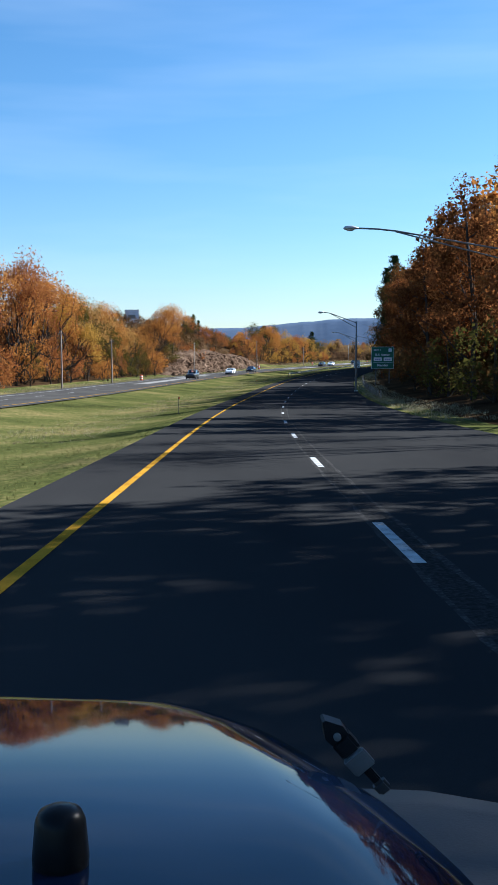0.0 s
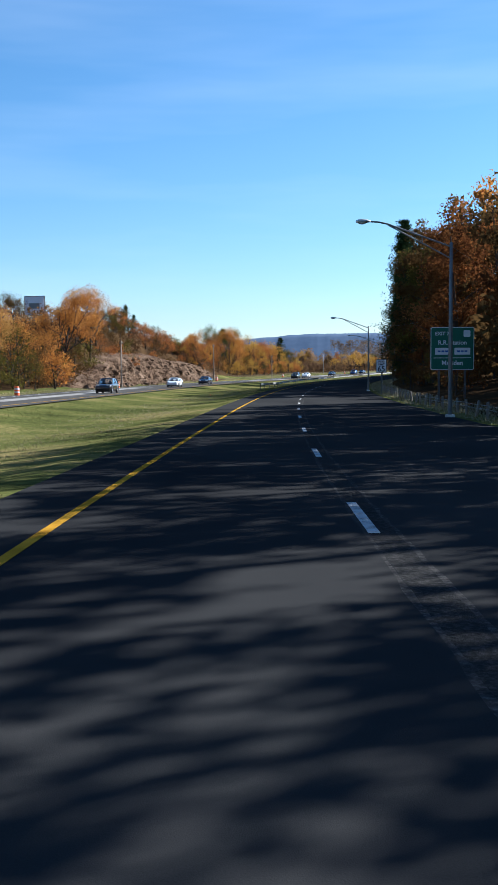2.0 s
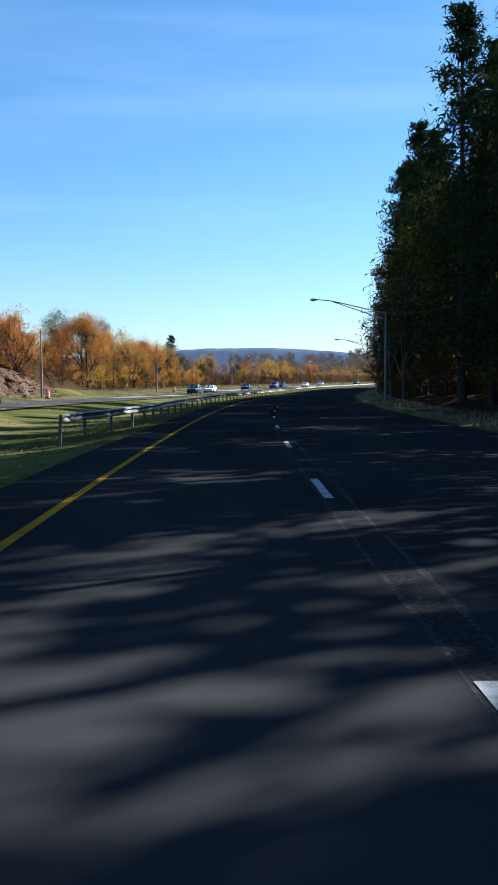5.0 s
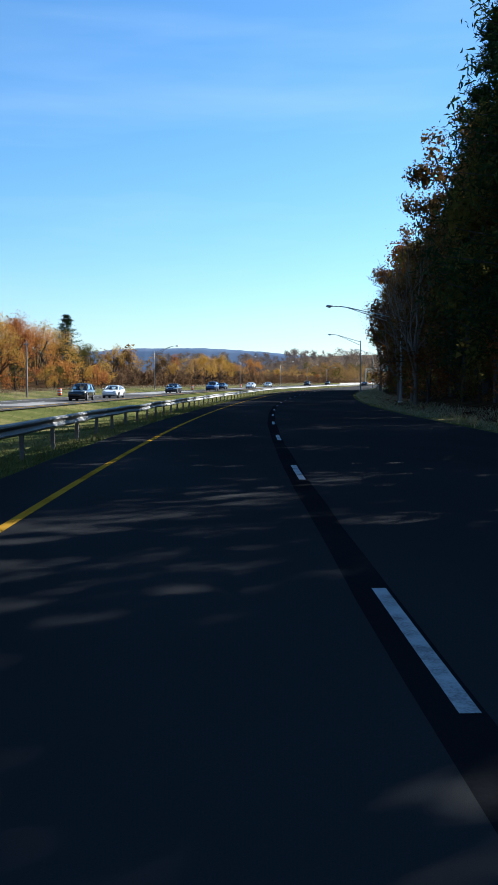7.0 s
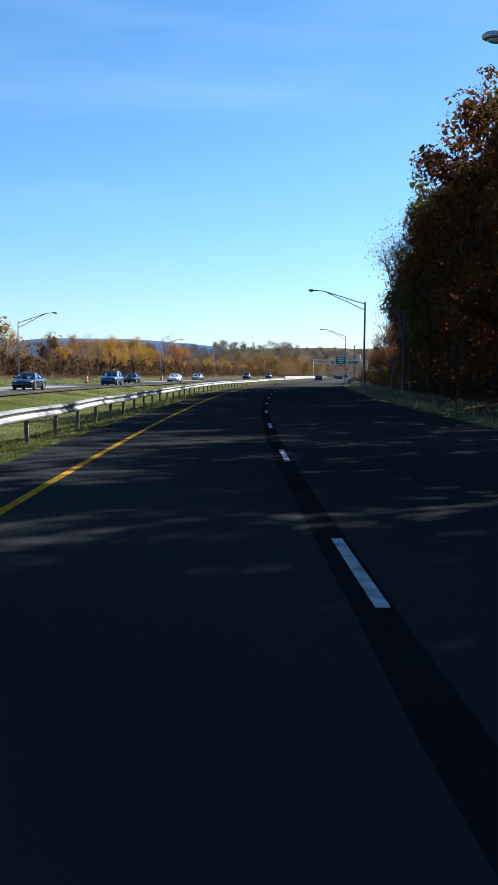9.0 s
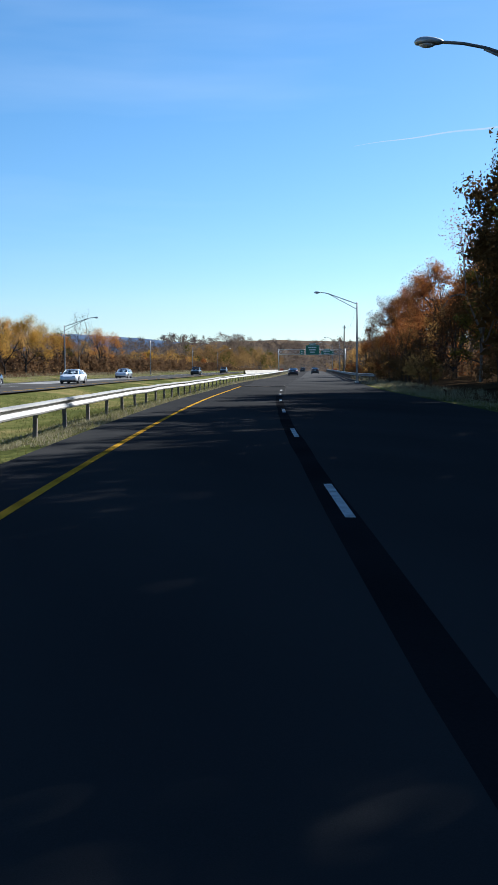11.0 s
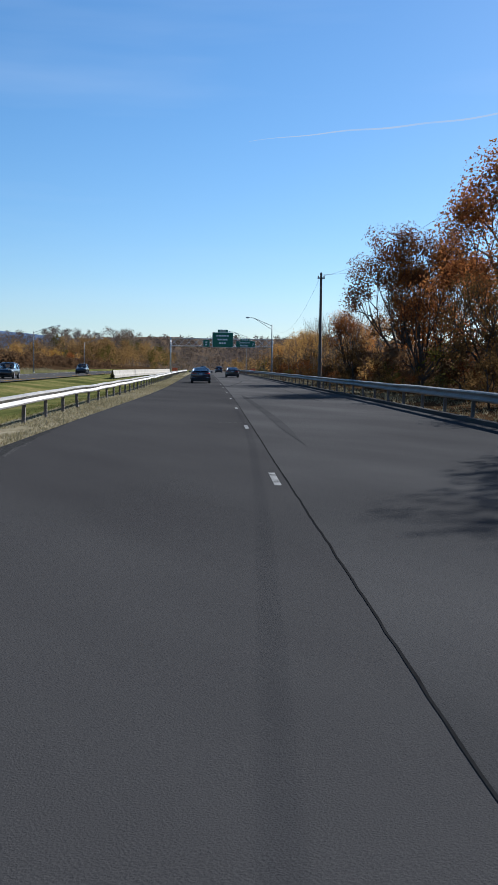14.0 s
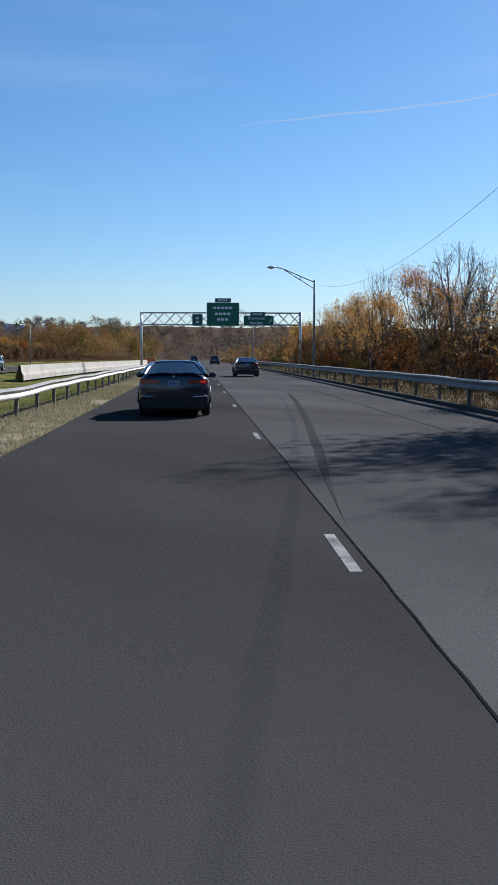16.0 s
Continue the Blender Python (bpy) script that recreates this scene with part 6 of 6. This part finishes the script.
def car(spec, m, paint, label, group, brake=False):
    """A car along +y: body, roof, pillars, panes, lamps, bumpers, mirrors, wheels, plate."""
    c = thing("car", m, label, "car", group)
    bs = spec["body"]
    body = part("body", loft([body_ring(*s) for s in bs]), paint, c, smooth_shade=True)
    rear, front = bs[0][0], bs[-1][0]
    rw, bw = spec["roof_w"], spec["belt_w"]
    (y0, y1), (z0, z1) = spec["base"], spec["base_z"]
    rf = spec["roof"]
    ring = []
    for (y, z) in rf:
        half = ((rw + 0.03, z - 0.075), (rw + 0.01, z - 0.03), (rw - 0.1, z - 0.005), (0.3, z + 0.012), (0.0, z + 0.016))
        top = [Vector((x, y, zz)) for x, zz in half] + [Vector((-x, y, zz)) for x, zz in reversed(half[:-1])]
        ring.append(top + [v - Vector((0, 0, 0.05)) for v in reversed(top)])
    part("roof", loft(ring), paint, c, smooth_shade=True)
    ry, rz, fy, fz = rf[0][0], rf[0][1] - 0.02, rf[-1][0], rf[-1][1] - 0.02
    midy = (ry + fy) / 2 - 0.05

    def side_z(y):
        return z0 + (z1 - z0) * (y - y0) / (y1 - y0)
    for sx in (-1, 1):
        for a, b, r in ((Vector((sx * bw * 0.98, y1 - 0.05, z1 - 0.02)), Vector((sx * rw, fy - 0.02, fz - 0.02)), 0.045), (Vector((sx * bw, y0 + 0.05, z0 - 0.02)), Vector((sx * rw, ry, rz - 0.01)), 0.075),
                        (Vector((sx * (bw + 0.03), midy, side_z(midy) - 0.04)), Vector((sx * (rw + 0.01), midy - 0.03, rz - 0.0)), 0.04)):
            bm = bmesh.new()
            tube(bm, [a, a.lerp(b, 0.5) + Vector((sx * 0.02, 0, 0.015)), b], [r, r, r], 8)
            part("pillar", bm, paint, c, smooth_shade=True)
        for ya, yb, ta, tb in ((y0 + 0.28, midy, ry + 0.12, midy - 0.03), (midy, y1 - 0.18, midy - 0.03, fy - 0.05)):
            pane = quad_pane(Vector((sx * (bw + 0.02), ya, side_z(ya) - 0.03)), Vector((sx * (bw + 0.02), yb, side_z(yb) - 0.03)), Vector((sx * (rw + 0.015), tb, rz - 0.03)), Vector((sx * (rw + 0.015), ta, rz - 0.03)), 4, 0.02, Vector((sx, 0, 0)))
            part("side_window", pane, GLASS, c)
        bm = bmesh.new()
        bmesh.ops.create_uvsphere(bm, u_segments=14, v_segments=8, radius=1)
        for v in bm.verts:
            v.co = Vector((v.co.x * 0.11, v.co.y * 0.07, v.co.z * 0.075)) + Vector((sx * (bw + 0.24), y1 - 0.35, z1 + 0.09))
        mir = part("mirror", bm, paint, c, smooth_shade=True)
        part("mirror_stalk", boxed(min(sx * (bw + 0.02), sx * (bw + 0.2)), max(sx * (bw + 0.02), sx * (bw + 0.2)), y1 - 0.38, y1 - 0.32, z1 + 0.02, z1 + 0.06), PLASTIC, mir)
        # lamps
        zs = bs[1][3]
        lampb = boxed(min(sx * 0.36, sx * 0.86), max(sx * 0.36, sx * 0.86), rear - 0.035, rear + 0.22, zs + 0.0, zs + 0.16, bevel=0.025)
        for v in lampb.verts:
            f = (abs(v.co.x) - 0.36) / 0.5
            v.co.y += 0.10 * max(0, abs(v.co.x) - 0.55)
            v.co.z = zs + 0.09 + (v.co.z - zs - 0.08) * (0.5 + 0.5 * f)
        tl = part("tail_lamp", lampb, TAIL_RED, c, "dark red tail lamp")
        if brake and sx > 0:
            lit = boxed(0.66, 0.83, rear - 0.030, rear + 0.05, zs + 0.055, zs + 0.125, bevel=0.015)
            part("lit_lens", lit, BRAKE_RED, tl, "glowing red lens")
        hl = boxed(min(sx * 0.42, sx * 0.74), max(sx * 0.42, sx * 0.74), front - 0.20, front - 0.035, bs[-3][3] + 0.0, bs[-3][3] + 0.12, bevel=0.03)
        for v in hl.verts:
            v.co.y -= 0.35 * max(0, abs(v.co.x) - 0.5) ** 1.1
        part("headlamp", hl, LAMP_CLEAR, c, "clear headlamp")
        for ax in spec["axles"]:
            wheel(c, sx * (bs[3][1] - 0.105), ax, spec["wheel"], sx)
            arch = bmesh.new()
            pts = [Vector((sx * (bs[3][1] + 0.004), ax + (spec["wheel"] + 0.055) * math.cos(math.pi * k / 12), spec["wheel"] + (spec["wheel"] + 0.055) * math.sin(math.pi * k / 12))) for k in range(13)]
            tube(arch, pts, [0.035] * 13, 6)
            part("wheel_arch", arch, PLASTIC, c, smooth_shade=True)
        ex = lathe([(0.045, -0.16), (0.05, 0.0), (0.036, 0.0), (0.036, -0.1)], 14)
        bmesh.ops.rotate(ex, verts=ex.verts, matrix=Matrix.Rotation(radians(90), 3, "X"))
        bmesh.ops.translate(ex, verts=ex.verts, vec=(sx * 0.52, rear + 0.03, 0.33))
        part("exhaust", ex, CHROME, c)
        part("seat", boxed(sx * 0.36 - 0.22, sx * 0.36 + 0.22, -0.05, 0.12, 0.6, z1 + 0.16, bevel=0.05), INTERIOR, c)
        part("head_rest", boxed(sx * 0.36 - 0.12, sx * 0.36 + 0.12, -0.03, 0.08, z1 + 0.18, z1 + 0.34, bevel=0.03), INTERIOR, c)
    part("rear_window", quad_pane(Vector((-bw * 0.9, y0 + 0.02, z0 + 0.02)), Vector((bw * 0.9, y0 + 0.02, z0 + 0.02)), Vector((rw - 0.03, ry - 0.02, rz - 0.01)), Vector((-rw + 0.03, ry - 0.02, rz - 0.01)), 8, 0.06, Vector((0, -0.6, 0.8))), GLASS, c)
    part("windscreen", quad_pane(Vector((bw * 0.93, y1, z1 + 0.01)), Vector((-bw * 0.93, y1, z1 + 0.01)), Vector((-rw + 0.03, fy, fz)), Vector((rw - 0.03, fy, fz)), 8, 0.07, Vector((0, 0.6, 0.8))), GLASS, c)
    part("cabin_floor", boxed(-bw * 0.9, bw * 0.9, y0 + 0.15, y1 - 0.1, min(z0, z1) - 0.10, min(z0, z1) - 0.02), INTERIOR, c)
    part("rear_bumper", loft([[Vector((x, rear + dy, z)) for x, z in ((-0.80, 0.22), (0.80, 0.22), (0.86, 0.36), (0.84, 0.50), (-0.84, 0.50), (-0.86, 0.36))] for dy in (0.30, -0.025)]), PLASTIC, c)
    for sx in (-1, 1):
        bm = bmesh.new()
        tube(bm, [Vector((sx * 0.50, rear - 0.035, 0.515)), Vector((sx * 0.66, rear - 0.035, 0.52)), Vector((sx * 0.80, rear - 0.02, 0.535)), Vector((sx * 0.86, rear + 0.05, 0.50))], [0.012, 0.018, 0.022, 0.014], 6)
        part("trim", bm, CHROME, c, "curved bright trim piece", True)
    plate = part("number_plate", boxed(-0.155, 0.155, rear - 0.03, rear - 0.018, bs[1][3] - 0.03, bs[1][3] + 0.12), PLATE, c)
    for k in range(5):
        bar(-0.12 + 0.05 * k, -0.085 + 0.05 * k, bs[1][3] + 0.015, bs[1][3] + 0.075, SIGN_BLUE, plate, rear - 0.034)
    part("lip", loft([[Vector((x, y, z + 0.012 - 0.02 * abs(x) ** 2)) for y, z in ((rear + 0.03, bs[1][4] - 0.01), (rear + 0.0, bs[1][4] + 0.03), (rear + 0.16, bs[1][4] + 0.02))] for x in np.linspace(-0.72, 0.72, 9)]), paint, c)
    part("badge", lathe([(0.028, 0), (0.028, 0.008), (0, 0.01)], 14), ALLOY, c).matrix_local = pose(0, rear - 0.03, bs[1][3] + 0.22, 90, 0, 0)
    part("antenna_fin", loft([[Vector((x, ry + 0.16 + 0.12 * k, rf[0][1] + 0.02 + z * (1 - k * 0.5))) for x, z in ((-0.02, 0), (0.0, 0.07), (0.02, 0))] for k in (0, 1)]), paint, c)
    part("grille", boxed(-0.5, 0.5, front - 0.06, front - 0.008, bs[-2][2] + 0.08, bs[-2][3] - 0.02, bevel=0.02), PLASTIC, c)
    part("lower_trim", boxed(-0.7, 0.7, front - 0.22, front - 0.05, bs[-2][2] - 0.06, bs[-2][2] + 0.06, bevel=0.02), PLASTIC, c)
    part("underbody", boxed(-0.78, 0.78, rear + 0.25, front - 0.3, 0.16, 0.34), PLASTIC, c)
    return c


car(SEDAN, there(588.9, -1.80, 0.006), CAR_NAVY, "dark navy sedan with red tail lamps driving in the inner lane", "cars on the highway", True)
car(SEDAN, there(639.0, 2.5, 0.006), CAR_BLACK, "black sedan driving in the outer lane", "cars on the highway")
car(SUV, there(770, -1.7, 0.006), CAR_BLACK, "dark compact car far ahead in the inner lane", "cars on the highway")
car(SUV, there(765, 2.4, 0.006), CAR_NAVY, "dark sport utility car far ahead in the outer lane", "cars on the highway")
for spec, s, lat, paint, label in ((SUV, 186, -3.4, CAR_BLACK, "black pickup-sized car coming down the far carriageway"), (SEDAN, 229, -3.4, CAR_WHITE, "white sedan coming down the far carriageway"),
                                   (SEDAN, 254, -3.6, CAR_NAVY, "dark blue sedan coming down the far carriageway"), (SUV, 350, -3.2, CAR_BLACK, "black sport utility car coming down the far carriageway"),
                                   (SEDAN, 366, -3.4, CAR_WHITE, "white hatchback coming down the far carriageway"), (SEDAN, 405, -3.4, CAR_NAVY, "dark blue sedan coming down the far carriageway"),
                                   (SUV, 440, -3.2, CAR_BLUE, "blue sport utility car coming down the far carriageway"), (SEDAN, 474, -7.0, CAR_NAVY, "dark sedan coming down the far carriageway"),
                                   (SEDAN, 492, -3.4, CAR_WHITE, "white sedan coming down the far carriageway"), (SUV, 600, -3.4, CAR_BLACK, "black sport utility car coming down the far carriageway"),
                                   (SUV, 666, -3.4, CAR_BLACK, "dark sport utility car coming down the far carriageway"), (SEDAN, 540, -7.2, CAR_SILVER, "silver sedan coming down the far carriageway")):
    car(spec, there(s, opp_near(s) + lat, 0.026, 180), paint, label, "cars across the highway")

# ---- the off-road car whose bonnet lies under the eye at the start ----
jeep = thing("off_road_car", there(0.0, -2.15, 0.0), "glossy dark blue off-road car bonnet with rubber buffer and latch", "car")
# plan of the bonnet: how far its edge lies from the middle, and how far the sheet leans forward, along its length
BONNET_Y = (0.45, 0.75, 0.88, 1.06, 1.18, 1.30, 1.36, 1.42, 1.445, 1.455)
BONNET_W = (0.70, 0.66, 0.64, 0.597, 0.560, 0.518, 0.480, 0.427, 0.33, 0.20)
LEAN_Y, LEAN = (0.45, 0.85, 1.05, 1.15, 1.40, 1.455), (0.5, 3.0, 6.8, 8.3, 9.2, 12.0)
ys = list(np.linspace(0.45, 1.30, 30)) + list(np.linspace(1.315, 1.455, 16))
z_mid, rws = 1.188, []
for i, y in enumerate(ys):
    if i:
        z_mid -= (y - ys[i - 1]) * math.tan(radians(np.interp((y + ys[i - 1]) / 2, LEAN_Y, LEAN)))
    half = float(np.interp(y, BONNET_Y, BONNET_W))
    row = []
    for k in range(49):
        u = math.sin((-1 + 2 * k / 48) * math.pi / 2)
        e = max(0, abs(u) - 0.75) / 0.25
        row.append(Vector((u * half, y, z_mid - 0.010 * u * u - 0.042 * e ** 2.2)))
    rws.append(row)
last = rws[-1]
for d, dz in ((0.006, -0.004), (0.010, -0.012), (0.010, -0.06), (-0.01, -0.30)):
    rws.append([p + Vector((0, d, dz)) for p in last])
for r in rws:
    a, b = r[0], r[-1]
    for dx, dz in ((0.006, -0.008), (0.009, -0.03), (0.004, -0.12)):
        r.insert(0, a + Vector((-dx, 0, dz)))
        r.append(b + Vector((dx, 0, dz)))
bm = sheet(rws)
bmesh.ops.recalc_face_normals(bm, faces=bm.faces)
part("bonnet", bm, JEEP_PAINT, jeep, "glossy dark blue bonnet", True)
# rubber buffers
for x in (-0.295, 0.295):
    ob = part("rubber_buffer", lathe([(0.022, 0.0), (0.023, 0.02), (0.0205, 0.048), (0.017, 0.056), (0.009, 0.060), (0.0, 0.061)], 20), RUBBER_SOFT, jeep, "black rubber bonnet buffer", True)
    ob.location = (x, 0.80, 1.164)
# latches at the bonnet's front corners
for sx in (-1, 1):
    base = boxed(-0.020, 0.020, -0.018, 0.018, -0.030, 0.012, bevel=0.006)
    lt = part("bonnet_latch", base, PLASTIC, jeep, "black rubber bonnet latch")
    lt.location, lt.rotation_euler = (sx * 0.563, 1.20, 1.124), (radians(8), -sx * radians(40), 0)
    lt.scale = (0.66, 0.66, 0.66)
    part("latch_head", loft([[Vector((x, y, z)) for x, y in ((-w, -0.012), (w, -0.012), (w, 0.016), (-w, 0.016))] for z, w in ((0.006, 0.018), (0.026, 0.020), (0.044, 0.010), (0.056, 0.003))]), PLASTIC, lt)
    bolt = lathe([(0.007, 0.0), (0.007, 0.006), (0.0, 0.007)], 12)
    bmesh.ops.rotate(bolt, verts=bolt.verts, matrix=Matrix.Rotation(radians(90), 3, "X"))
    bmesh.ops.translate(bolt, verts=bolt.verts, vec=(0, -0.012, 0.018))
    part("latch_bolt", bolt, LATCH_METAL, lt)
    part("latch_plate", boxed(-0.022, 0.022, -0.024, -0.010, -0.066, -0.026, bevel=0.003), LATCH_METAL, lt, "worn bare metal latch plate")
    part("latch_strap", boxed(-0.008, 0.008, -0.016, -0.004, -0.105, -0.062, bevel=0.003), PLASTIC, lt)
    part("latch_hook", boxed(-0.013, 0.013, -0.022, -0.002, -0.128, -0.100, bevel=0.005), STEEL_DARK, lt)
# wings, grille wall, wheels
for sx in (-1, 1):
    rws = []
    for i in range(21):
        f = i / 20
        y = 0.35 + 1.10 * f
        z = 1.0 - 0.02 * smooth(0.6, 1.0, f) - 0.45 * smooth(0.96, 1.0, f)
        rws.append([Vector((sx * x, y - 0.16 * max(0, x - 0.62) * smooth(0.6, 1, f), z - dz)) for x, dz in ((0.58, 0.0), (0.70, 0.0), (0.80, 0.012), (0.90, 0.035), (0.945, 0.07), (0.95, 0.13), (0.93, 0.14), (0.60, 0.10))])
    bm = sheet(rws)
    bmesh.ops.recalc_face_normals(bm, faces=bm.faces)
    part("wing", bm, WING_PLASTIC, jeep, "black textured plastic wing, its sheen coloured in as grey", True)
    wheel(jeep, sx * 0.80, 0.92, 0.40, sx)
part("front_body", boxed(-0.60, 0.60, 0.30, 1.34, 0.45, 0.98, bevel=0.03), JEEP_PAINT, jeep)
part("bumper", boxed(-0.78, 0.78, 1.42, 1.60, 0.50, 0.70, bevel=0.03), PLASTIC, jeep)
